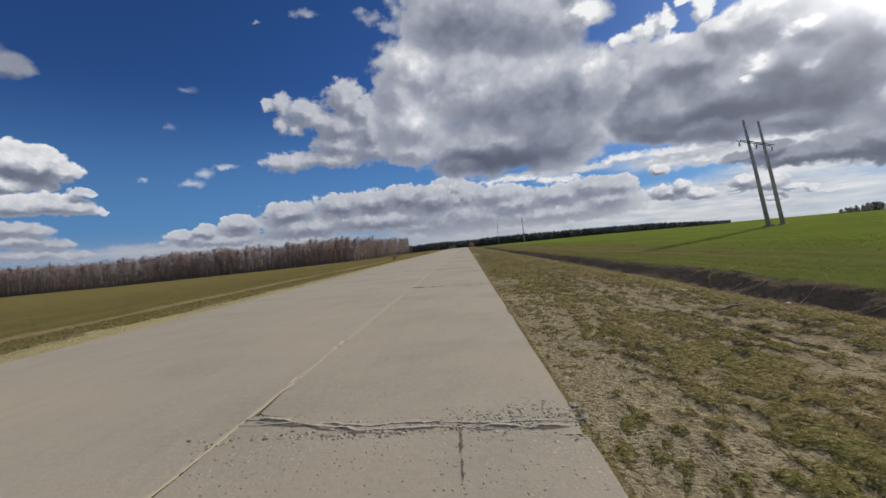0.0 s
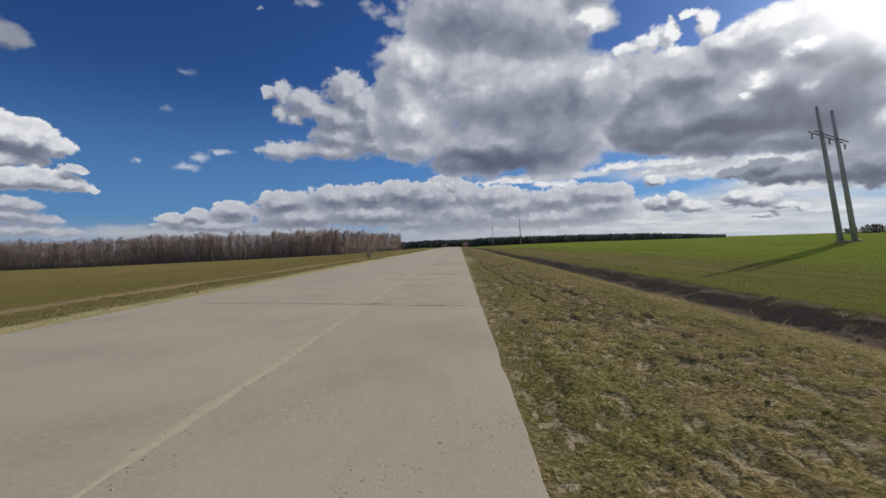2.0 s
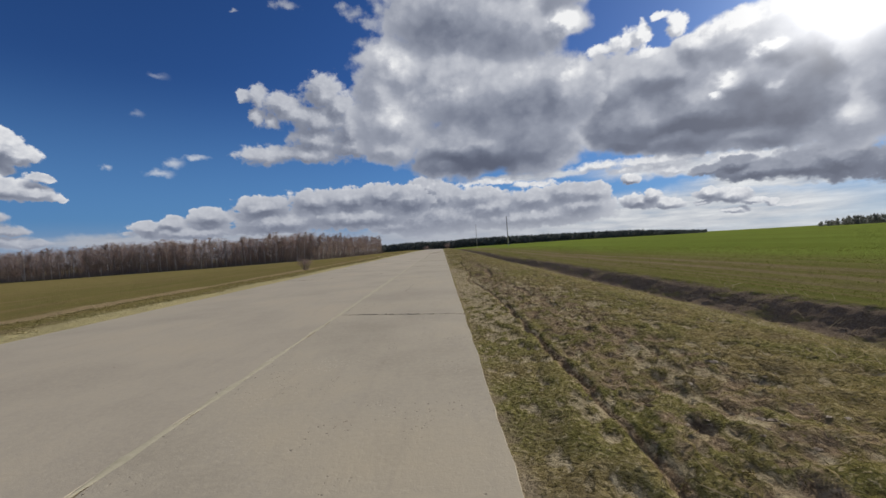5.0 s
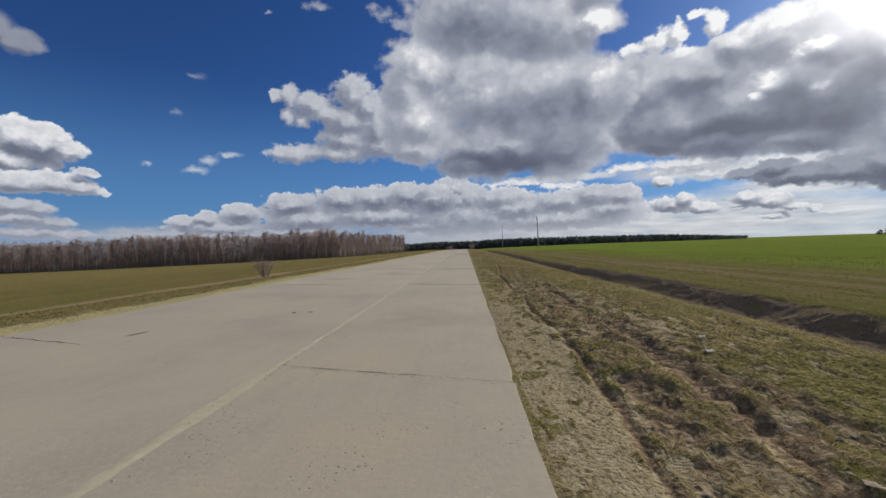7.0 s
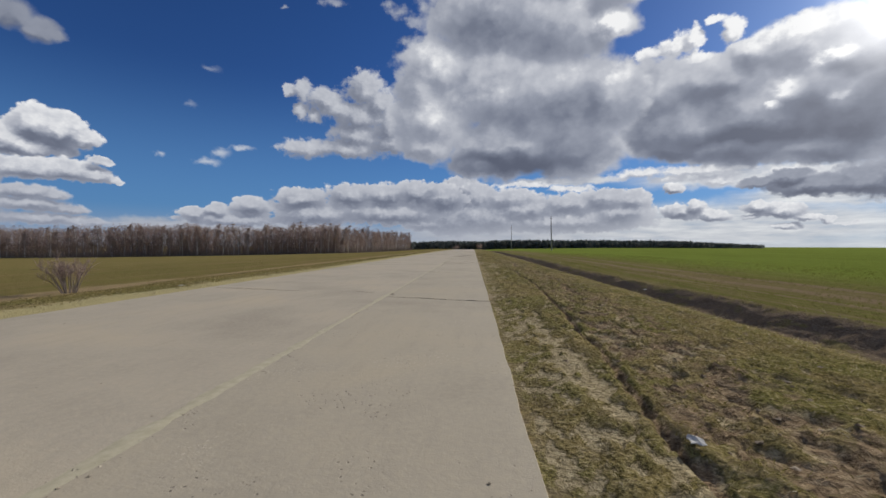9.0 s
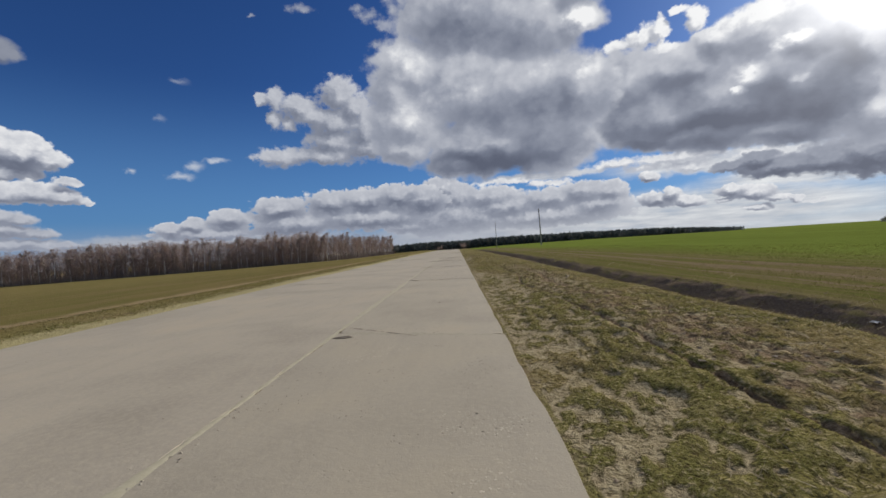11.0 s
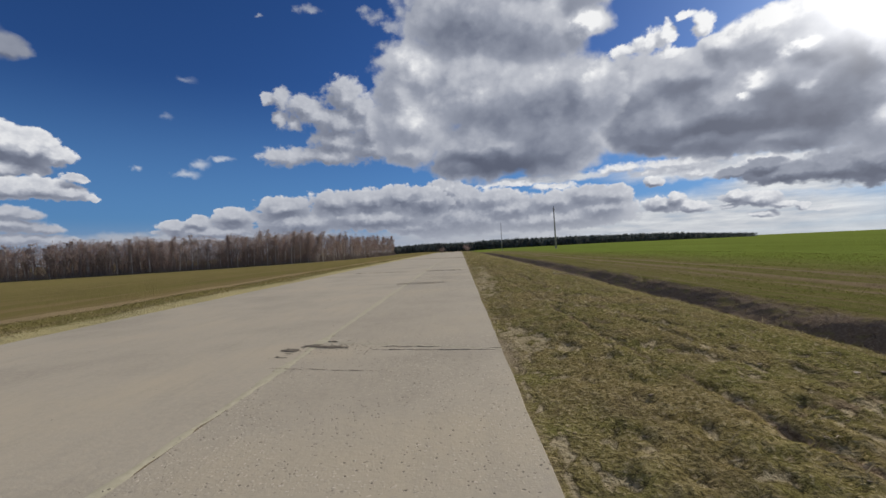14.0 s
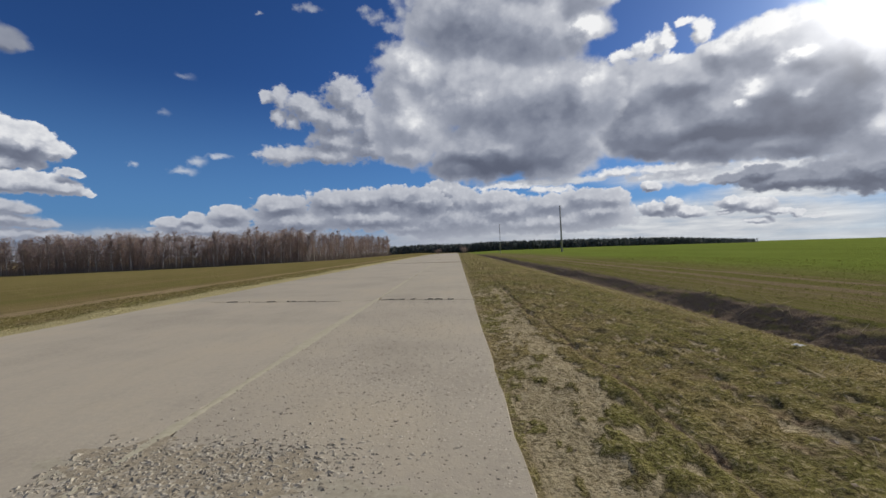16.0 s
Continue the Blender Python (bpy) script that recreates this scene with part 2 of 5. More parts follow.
    # the sky that the ride never shows carries more of the same broken cloud
    aside = calc(nt, "MAXIMUM", step(nt, calc(nt, "ABSOLUTE", az), 56.0, 64.0), step(nt, el, 33.0, 38.0))
    n3, _ = fuzz(nt, way, 3.2, 5.0, 0.55)
    wild = calc(nt, "MULTIPLY", step(nt, n3, 0.47, 0.60), aside)
    total = mixed(nt, wild, blue, ramp(nt, n3, [(0.48, (0.80, 0.81, 0.83)), (0.60, (0.42, 0.45, 0.50)), (0.72, (0.24, 0.26, 0.32))]))
    # thin bright veil and haze low over the land
    streak, _ = fuzz(nt, scaled(nt, flat, (0.20, 1.3, 1.0)), 1.0, 5.0, 0.6)
    veil = step(nt, calc(nt, "SUBTRACT", 1.0, nearest(VEIL, at_low)), -0.15, 0.5, 0.0, 0.95)
    veil = calc(nt, "MULTIPLY", veil, step(nt, streak, 0.25, 0.5, 0.75, 1.0))
    veil = calc(nt, "MAXIMUM", veil, step(nt, el, 2.4, 0.2, 0.0, 0.8))
    mist = mixed(nt, step(nt, az, 4.0, 22.0), ramp(nt, streak, [(0.3, (0.34, 0.37, 0.43)), (0.7, (0.50, 0.52, 0.56))]), ramp(nt, streak, [(0.3, (0.44, 0.47, 0.52)), (0.5, (0.60, 0.62, 0.65)), (0.7, (0.80, 0.81, 0.81))]))
    total = mixed(nt, veil, total, mist)
    wisp = calc(nt, "SUBTRACT", 1.1, nearest(WISPS, at_low))
    wisp = step(nt, calc(nt, "MULTIPLY_ADD", small, 1.6, wisp), 0.05, 1.2, 0.0, step(nt, el, 13.0, 16.0, 0.72, 0.28))
    total = mixed(nt, wisp, total, (0.62, 0.65, 0.70))
    up, sunward = (0.15, 0.8), (1.6, 1.2)
    total = layer(total, WEST_HIGH, True, 0.66, 0.25, (0.6, 1.2), 0.8, 0.8)
    total = layer(total, WEST_TOP, False, 0.47, 0.75, (0.1, 1.3), 0.18, 0.8)
    total = layer(total, WEST_LOW, False, 0.44, 0.38, (0.1, 0.5), 0.40, 0.9)
    total = layer(total, WEST_MID, False, 0.43, 0.55, (0.1, 0.9), 0.22, 0.8)
    total = layer(total, WHITE_BAND, False, 0.20, 0.25, up, 0.6, 1.2)
    total = layer(total, LOW_MID, False, 0.42, 0.42, (0.6, 0.8), 0.20, 0.8)
    total = layer(total, LOW_LEFT, False, 0.50, 0.55, up, 0.18, 1.05)
    total = layer(total, LOW_RIGHT, False, 0.44, 0.70, (0.3, 0.5), 0.22, 0.8)
    total = layer(total, LOW_DARK, False, 0.76, 0.55, (0.2, 1.0), 0.30, 0.8)
    total = layer(total, FRINGE, False, 0.46, 0.3, sunward, 1.1, 2.0, most=0.7)
    total = layer(total, TOWER_CLOUD, False, 0.45, 0.45, (1.0, 1.3), 0.45, 1.15)
    total = layer(total, CLOUDLETS, False, 0.18, 0.35, (0.9, 0.9), 0.45, 1.3)
    grey = calc(nt, "MULTIPLY", strongest(GREY_BASES, at_high), 0.62)
    gap = calc(nt, "MULTIPLY", strongest(SUNLIT_GAPS, at_low), calc(nt, "MULTIPLY_ADD", small, 1.2, 0.75))
    deep = calc(nt, "MULTIPLY_ADD", broad, -0.35, calc(nt, "SUBTRACT", grey, calc(nt, "MULTIPLY", gap, 0.62)))
    total = layer(total, SUN_CLOUD, True, 0.35, 0.44, (0.7, 1.2), 0.30, 0.75, deep)
    total = layer(total, BANK_CLOUD, True, 0.32, 0.36, (1.3, 1.2), 0.36, 0.85, deep)
    # haze just over the horizon, and the glare round the sun
    total = mixed(nt, step(nt, el, 5.0, 0.3, 0.0, step(nt, az, 8.0, 30.0, 0.55, 0.30)), total, mixed(nt, step(nt, az, -15.0, 15.0), (0.36, 0.39, 0.47), (0.48, 0.50, 0.55)))
    s = (math.sin(radians(SUN_AZ)) * math.cos(radians(SUN_EL)), math.cos(radians(SUN_AZ)) * math.cos(radians(SUN_EL)), math.sin(radians(SUN_EL)))
    near = calc(nt, "MAXIMUM", vec(nt, "DOT_PRODUCT", way, s), 0.0)
    glow = calc(nt, "MULTIPLY", calc(nt, "POWER", near, 420.0), 2.3)
    glow = calc(nt, "ADD", glow, calc(nt, "MULTIPLY", calc(nt, "POWER", near, 60.0), 0.10))
    glow = calc(nt, "ADD", glow, calc(nt, "MULTIPLY", calc(nt, "POWER", near, 10.0), 0.05))
    total = vec(nt, "ADD", total, vec(nt, "MULTIPLY", glow, (1.0, 0.98, 0.94)))
    nt.links.new(total, back.inputs[0])
    back.inputs[1].default_value = 1.0


SKY_R, SKY_G, SKY_B = 0.022, 0.038, 0.066
sky_world()
sun = new("sun", bpy.data.lights.new("sun", "SUN"))
sun.data.energy, sun.data.angle, sun.data.color = 4.0, radians(0.6), (1.0, 0.95, 0.87)
_s = Vector((math.sin(radians(SUN_AZ)) * math.cos(radians(SUN_EL)), math.cos(radians(SUN_AZ)) * math.cos(radians(SUN_EL)), math.sin(radians(SUN_EL))))
sun.matrix_world = look(_s * 60, (0, 0, 0))


# ---- materials ----
def concrete(name, tint, grit):
    m, nt, b = material(name, 0.88)
    p = place(nt)
    big, _ = fuzz(nt, p, 0.55, 5, 0.6)
    mid, _ = fuzz(nt, scaled(nt, p, (6.0, 1.2, 1.0)), 1.0, 5, 0.6)
    fine, _ = fuzz(nt, p, 90.0, 3, 0.7)
    grain, _ = fuzz(nt, p, 22.0, 5, 0.65)
    rnd = nt.nodes.new("ShaderNodeObjectInfo").outputs["Random"]
    c = ramp(nt, big, [(0.3, tuple(0.80 * t for t in tint)), (0.5, tint), (0.7, (tint[0] * 1.12, tint[1] * 1.09, tint[2] * 1.02))])
    c = mixed(nt, step(nt, mid, 0.45, 0.75, 0.0, 0.35), c, tuple(0.78 * t for t in tint))
    c = mixed(nt, step(nt, grain, 0.35, 0.75, 0.0, 0.5), c, (tint[0] * 1.18, tint[1] * 1.15, tint[2] * 1.1))
    c = mixed(nt, calc(nt, "MULTIPLY", rnd, 0.28), c, tuple(0.86 * t for t in tint))
    # pits and bedded stones
    crook = vec(nt, "ADD", p, scaled(nt, fuzz(nt, p, 30.0, 2, 0.5)[1], 0.03))
    v = cells(nt, crook, 34.0)
    patchy, _ = fuzz(nt, p, 1.6, 4, 0.65)
    pit = calc(nt, "MULTIPLY", step(nt, v.outputs["Distance"], 0.26, 0.12), step(nt, patchy, 0.62 - grit, 0.74 - grit))
    pit = calc(nt, "MULTIPLY", pit, step(nt, v.outputs["Color"], 0.50, 0.60))
    c = mixed(nt, calc(nt, "MULTIPLY", pit, 0.75), c, (0.10, 0.085, 0.065))
    v2 = cells(nt, crook, 46.0)
    worn = step(nt, fuzz(nt, p, 0.9, 4, 0.6)[0], 0.66 - grit, 0.78 - grit)
    stone = calc(nt, "MULTIPLY", worn, step(nt, v2.outputs["Distance"], 0.42, 0.30))
    stone = calc(nt, "MULTIPLY", stone, step(nt, v2.outputs["Color"], 0.40, 0.50))
    tone = mixed(nt, v2.outputs["Color"], tuple(0.5 * t for t in tint), tuple(1.5 * t for t in tint))
    c = mixed(nt, calc(nt, "MULTIPLY", stone, 0.85), c, tone)
    nt.links.new(c, b.inputs["Base Color"])
    h = calc(nt, "ADD", calc(nt, "MULTIPLY", fine, 0.25), calc(nt, "MULTIPLY", grain, 0.5))
    h = calc(nt, "SUBTRACT", h, calc(nt, "MULTIPLY", pit, 0.8))
    h = calc(nt, "ADD", h, calc(nt, "MULTIPLY", stone, 0.15))
    nt.links.new(relief(nt, h, 0.5, 0.008), b.inputs["Normal"])
    return m


def ground_material():
    m, nt, b = material("verge_and_fields", 0.95)
    b.inputs["Specular IOR Level"].default_value = 0.0
    p = place(nt)
    sep = nt.nodes.new("ShaderNodeSeparateXYZ")
    nt.links.new(p, sep.inputs[0])
    lane = nt.nodes.new("ShaderNodeAttribute")
    lane.attribute_name = "across"
    across = lane.outputs["Fac"]
    along = scaled(nt, p, (1.0, 0.35, 1.0))
    n0, _ = fuzz(nt, p, 0.7, 4, 0.6)
    n1, _ = fuzz(nt, p, 5.0, 6, 0.65)
    n2, _ = fuzz(nt, p, 26.0, 5, 0.7)
    n3, _ = fuzz(nt, along, 1.8, 5, 0.6)
    x = calc(nt, "MULTIPLY_ADD", calc(nt, "SUBTRACT", n3, 0.5), 1.1, across)
    xs = calc(nt, "MULTIPLY_ADD", calc(nt, "SUBTRACT", n1, 0.5), 0.5, across)
    turf = ramp(nt, fuzz(nt, p, 13.0, 5, 0.7)[0], [(0.28, (0.140, 0.104, 0.044)), (0.42, (0.213, 0.161, 0.061)), (0.54, (0.287, 0.222, 0.093)), (0.70, (0.451, 0.360, 0.189))])
    lush = ramp(nt, fuzz(nt, p, 10.0, 5, 0.7)[0], [(0.3, (0.102, 0.089, 0.026)), (0.45, (0.162, 0.149, 0.041)), (0.58, (0.228, 0.202, 0.062)), (0.70, (0.360, 0.294, 0.132))])
    turf = mixed(nt, step(nt, n0, 0.40, 0.56), turf, lush)
    turf = mixed(nt, step(nt, n2, 0.52, 0.72, 0.0, 0.35), turf, (0.33, 0.27, 0.145))
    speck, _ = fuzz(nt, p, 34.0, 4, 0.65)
    # tuft shading put into the colour: pale crests, dark hollows of the speck relief
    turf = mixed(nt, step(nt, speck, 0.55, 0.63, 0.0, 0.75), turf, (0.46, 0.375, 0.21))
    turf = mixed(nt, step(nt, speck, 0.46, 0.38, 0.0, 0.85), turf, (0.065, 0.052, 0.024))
    damp = step(nt, fuzz(nt, scaled(nt, p, (1.6, 0.8, 1.0)), 1.5, 5, 0.65)[0], 0.50, 0.66, 0.0, 0.55)
    turf = mixed(nt, damp, turf, (0.13, 0.098, 0.056))
    # pale trampled soil between the cushions
    n4, _ = fuzz(nt, scaled(nt, p, (2.5, 1.0, 1.0)), 9.0, 5, 0.65)
    bare_soil = ramp(nt, n4, [(0.28, (0.26, 0.205, 0.115)), (0.5, (0.40, 0.325, 0.19)), (0.72, (0.53, 0.435, 0.275))])
    moss = nt.nodes.new("ShaderNodeAttribute")
    moss.attribute_name = "moss"
    over = calc(nt, "SUBTRACT", moss.outputs["Fac"], 0.5)
    grown = step(nt, calc(nt, "MULTIPLY_ADD", calc(nt, "SUBTRACT", n2, 0.5), 1.7, over), -0.25, 0.25, 0.0, 0.94)
    # the same hollows darkened in the soil colour
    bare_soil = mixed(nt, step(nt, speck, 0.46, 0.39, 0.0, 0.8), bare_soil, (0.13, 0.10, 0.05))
    bare_soil = mixed(nt, step(nt, n1, 0.54, 0.68, 0.0, 0.3), bare_soil, (0.185, 0.155, 0.07))
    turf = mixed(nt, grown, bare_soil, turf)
    sand = ramp(nt, n1, [(0.25, (0.22, 0.165, 0.10)), (0.5, (0.34, 0.27, 0.17)), (0.75, (0.44, 0.36, 0.235))])
    mud = ramp(nt, n2, [(0.3, (0.115, 0.078, 0.049)), (0.5, (0.263, 0.189, 0.115)), (0.72, (0.459, 0.358, 0.230))])
    soil = ramp(nt, n2, [(0.3, (0.115, 0.082, 0.058)), (0.52, (0.21, 0.158, 0.112)), (0.75, (0.34, 0.27, 0.19))])
    soil = mixed(nt, step(nt, fuzz(nt, scaled(nt, p, (1.0, 0.5, 2.0)), 1.6, 5, 0.7)[0], 0.52, 0.64, 0.0, 0.8), soil, (0.21, 0.18, 0.075))
    at = nt.nodes.new("ShaderNodeAttribute")
    at.attribute_name = "mud"
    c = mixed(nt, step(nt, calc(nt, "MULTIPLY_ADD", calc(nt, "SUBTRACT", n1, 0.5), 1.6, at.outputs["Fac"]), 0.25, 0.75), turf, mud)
    # dry straw strip above the ditch
    straw = calc(nt, "MULTIPLY", step(nt, x, 2.6, 3.4), step(nt, x, 6.4, 5.8))
    c = mixed(nt, calc(nt, "MULTIPLY", straw, step(nt, n2, 0.3, 0.6, 0.35, 0.85)), c, mixed(nt, n0, (0.23, 0.205, 0.085), (0.37, 0.31, 0.17)))
    # bare dark cut of the ditch, then the sown field
    c = mixed(nt, step(nt, x, 6.15, 6.6), c, soil)
    rows = step(nt, fuzz(nt, scaled(nt, p, (3.0, 0.05, 1.0)), 1.0, 3, 0.6)[0], 0.40, 0.62)
    tilled = step(nt, sep.outputs[1], 12.0, 48.0)
    edge = mixed(nt, rows, mixed(nt, tilled, (0.155, 0.182, 0.040), (0.165, 0.158, 0.045)), mixed(nt, tilled, (0.185, 0.19, 0.055), (0.225, 0.175, 0.085)))
    edge = mixed(nt, step(nt, n2, 0.45, 0.7, 0, 0.4), edge, (0.13, 0.13, 0.04))
    c = mixed(nt, step(nt, calc(nt, "MULTIPLY_ADD", calc(nt, "SUBTRACT", n1, 0.5), 0.9, across), 7.40, 7.75), c, edge)
    crop = ramp(nt, fuzz(nt, scaled(nt, p, (0.25, 0.05, 1.0)), 1.0, 5, 0.6)[0], [(0.25, (0.165, 0.20, 0.036)), (0.5, (0.19, 0.235, 0.044)), (0.75, (0.22, 0.27, 0.056))])
    crop = mixed(nt, step(nt, n2, 0.40, 0.72, 0, 0.4), crop, (0.165, 0.185, 0.045))
    c = mixed(nt, calc(nt, "MULTIPLY", step(nt, x, 12.0, 19.0), step(nt, x, 10.0, 13.5, 0.6, 1.0)), c, crop)
    # wheel tracks pressed into the field edge
    for cx, wd in ((10.9, 0.42), (12.6, 0.34), (9.6, 0.14)):
        off = calc(nt, "ABSOLUTE", calc(nt, "SUBTRACT", calc(nt, "MULTIPLY_ADD", calc(nt, "SUBTRACT", fuzz(nt, scaled(nt, p, (0.0, 0.06, 1.0)), 1.0, 2, 0.5)[0], 0.5), 1.2, across), cx))
        there = calc(nt, "MULTIPLY", step(nt, off, wd, wd * 0.4), step(nt, n1, 0.32, 0.55, 0.35, 0.85))
        c = mixed(nt, calc(nt, "MULTIPLY", there, step(nt, sep.outputs[1], 20.0, 60.0, 0.25, 1.0)), c, (0.27, 0.195, 0.125))
    # the other side: sandy shoulder, rough grass, thin pasture
    c = mixed(nt, step(nt, xs, -5.9, -6.1), c, turf)
    grass = ramp(nt, fuzz(nt, scaled(nt, p, (0.5, 0.06, 1.0)), 1.0, 4, 0.6)[0], [(0.3, (0.27, 0.198, 0.09)), (0.5, (0.215, 0.172, 0.062)), (0.7, (0.185, 0.166, 0.052))])
    grass = mixed(nt, step(nt, n2, 0.45, 0.75, 0, 0.4), grass, (0.24, 0.20, 0.09))
    c = mixed(nt, step(nt, x, -7.6, -8.6), c, grass)
    plough = calc(nt, "MULTIPLY", step(nt, x, -9.8, -10.4), step(nt, x, -11.8, -11.2))
    c = mixed(nt, calc(nt, "MULTIPLY", plough, 0.85), c, (0.38, 0.28, 0.155))
    # sand at both edges of the slabs and in their joints
    bare = step(nt, fuzz(nt, scaled(nt, p, (0.6, 0.22, 1.0)), 1.0, 4, 0.6)[0], 0.52, 0.70, -0.05, 0.22)
    pale = calc(nt, "MULTIPLY", step(nt, xs, -7.4, -6.9), step(nt, xs, -5.9, -6.1))
    c = mixed(nt, calc(nt, "MULTIPLY", pale, 0.9), c, mixed(nt, n2, (0.42, 0.35, 0.16), (0.60, 0.51, 0.27)))
    shoulder = calc(nt, "MULTIPLY", step(nt, xs, -6.2, -6.0), step(nt, calc(nt, "SUBTRACT", xs, bare), 0.12, -0.10))
    c = mixed(nt, shoulder, c, sand)
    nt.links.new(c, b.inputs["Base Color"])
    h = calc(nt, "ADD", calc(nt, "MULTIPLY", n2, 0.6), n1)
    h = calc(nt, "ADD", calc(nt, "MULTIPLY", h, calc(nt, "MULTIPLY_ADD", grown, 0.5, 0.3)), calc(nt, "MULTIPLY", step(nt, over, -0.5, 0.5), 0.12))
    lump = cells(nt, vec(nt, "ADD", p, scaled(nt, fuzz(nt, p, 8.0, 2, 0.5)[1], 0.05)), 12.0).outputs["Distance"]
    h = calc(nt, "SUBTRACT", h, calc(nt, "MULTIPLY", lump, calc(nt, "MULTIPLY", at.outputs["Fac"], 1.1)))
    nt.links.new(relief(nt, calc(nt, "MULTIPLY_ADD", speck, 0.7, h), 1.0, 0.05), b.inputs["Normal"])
    return m


def blades_material(name, stops, thin=True, clump=0.0):
    m, nt, b = material(name, 0.8)
    r = nt.nodes.new("ShaderNodeNewGeometry").outputs["Random Per Island"]
    if clump:
        # neighbours in one tuft share their colour
        n = fuzz(nt, place(nt), clump, 4, 0.65)[0]
        r = calc(nt, "MULTIPLY_ADD", r, 0.40, step(nt, n, 0.30, 0.70, 0.0, 0.60))
    c = ramp(nt, r, stops)
    nt.links.new(c, b.inputs["Base Color"])
    if thin:
        # thin leaf: part of the light passes through
        t = nt.nodes.new("ShaderNodeBsdfTranslucent")
        nt.links.new(c, t.inputs[0])
        x = nt.nodes.new("ShaderNodeMixShader")
        x.inputs[0].default_value = 0.45
        nt.links.new(b.outputs[0], x.inputs[1]), nt.links.new(t.outputs[0], x.inputs[2])
        nt.links.new(x.outputs[0], nt.nodes["Material Output"].inputs[0])
    return m


def grained(name, stops, scale, rough=0.9, stretch=(1, 1, 1), bump=0.4, depth=0.01):
    m, nt, b = material(name, rough)
    p = scaled(nt, nt.nodes.new("ShaderNodeTexCoord").outputs["Object"], stretch)
    n, _ = fuzz(nt, p, scale, 6, 0.65)
    nt.links.new(ramp(nt, n, stops), b.inputs["Base Color"])
    nt.links.new(relief(nt, n, bump, depth), b.inputs["Normal"])
    return m


CONCRETE = concrete("slab_concrete", (0.44, 0.378, 0.282), -0.06)
WORN = concrete("worn_slab_concrete", (0.425, 0.364, 0.270), 0.24)
LANE = concrete("ridden_slab_concrete", (0.425, 0.366, 0.270), 0.12)
FAR_CONCRETE = LANE
GROUND = ground_material()
RUBBLE = blades_material("concrete_crumbs", [(0.0, (0.22, 0.185, 0.13)), (0.5, (0.36, 0.31, 0.225)), (1.0, (0.47, 0.41, 0.31))], False)
GRASS = blades_material("verge_grass", [(0.12, (0.090, 0.070, 0.026)), (0.32, (0.174, 0.146, 0.046)), (0.50, (0.240, 0.206, 0.066)), (0.66, (0.372, 0.294, 0.132)), (0.90, (0.624, 0.504, 0.282))], True, 9.0)
STRAW = blades_material("dead_stalks", [(0.0, (0.25, 0.20, 0.11)), (0.6, (0.42, 0.34, 0.20)), (1.0, (0.55, 0.47, 0.32))])
WHEAT = blades_material("young_wheat", [(0.0, (0.15, 0.15, 0.03)), (0.5, (0.18, 0.19, 0.04)), (1.0, (0.25, 0.22, 0.07))])
CLOD = blades_material("mud_clods", [(0.0, (0.125, 0.085, 0.050)), (0.5, (0.225, 0.160, 0.095)), (1.0, (0.27, 0.20, 0.13))], False)
POLE = grained("weathered_pole_concrete", [(0.3, (0.30, 0.28, 0.27)), (0.6, (0.44, 0.42, 0.40)), (0.8, (0.54, 0.52, 0.49))], 3.0, stretch=(1, 1, 0.15))
STEEL = grained("dull_galvanised_steel", [(0.3, (0.12, 0.12, 0.12)), (0.7, (0.25, 0.25, 0.25))], 8.0, 0.6)
GLASSY = grained("insulator_glass", [(0.3, (0.25, 0.27, 0.27)), (0.7, (0.5, 0.53, 0.53))], 5.0, 0.2)
BIRCH = grained("birch_bark", [(0.33, (0.18, 0.155, 0.13)), (0.42, (0.44, 0.40, 0.36)), (0.7, (0.62, 0.58, 0.53))], 1.3, stretch=(1, 1, 0.5))
TRUNK = grained("grey_bark", [(0.3, (0.15, 0.115, 0.10)), (0.7, (0.30, 0.25, 0.215))], 2.0)
TWIGS = blades_material("bare_twigs", [(0.0, (0.22, 0.15, 0.14)), (0.5, (0.32, 0.235, 0.21)), (0.8, (0.40, 0.31, 0.25)), (1.0, (0.42, 0.35, 0.24))])
# distance haze is mixed into these needle colours: paler and bluish
PINE = blades_material("hazed_conifer_needles", [(0.0, (0.065, 0.082, 0.082)), (0.6, (0.10, 0.118, 0.112)), (1.0, (0.16, 0.155, 0.135))])
COPSE = blades_material("hazy_grey_copse", [(0.0, (0.10, 0.105, 0.085)), (0.6, (0.17, 0.175, 0.145)), (1.0, (0.24, 0.23, 0.20))])
PAPER = grained("dirty_white_litter", [(0.3, (0.40, 0.38, 0.34)), (0.7, (0.66, 0.64, 0.59))], 12.0, 0.8)
STICK = grained("dry_branch_wood", [(0.3, (0.20, 0.16, 0.115)), (0.7, (0.44, 0.37, 0.28))], 20.0)


# ---- shapes ----
rng = np.random.default_rng(7)
LAT = rng.random((256, 256))


def value_noise(x, y):
    xi, yi = np.floor(x).astype(int), np.floor(y).astype(int)
    fx, fy = x - xi, y - yi
    fx, fy = fx * fx * (3 - 2 * fx), fy * fy * (3 - 2 * fy)
    a, b = LAT[xi % 256, yi % 256], LAT[(xi + 1) % 256, yi % 256]
    c, d = LAT[xi % 256, (yi + 1) % 256], LAT[(xi + 1) % 256, (yi + 1) % 256]
    return (a * (1 - fx) + b * fx) * (1 - fy) + (c * (1 - fx) + d * fx) * fy - 0.5


def fbm(x, y, octaves=4, gain=0.55):
    out, k, f = 0, 1.0, 1.0
    for i in range(octaves):
        out = out + k * value_noise(x * f + 17.3 * i, y * f + 5.1 * i)
        k, f = k * gain, f * 2.03
    return out


def smooth(v, lo, hi):
    t = np.clip((v - lo) / (hi - lo), 0, 1)
    return t * t * (3 - 2 * t)


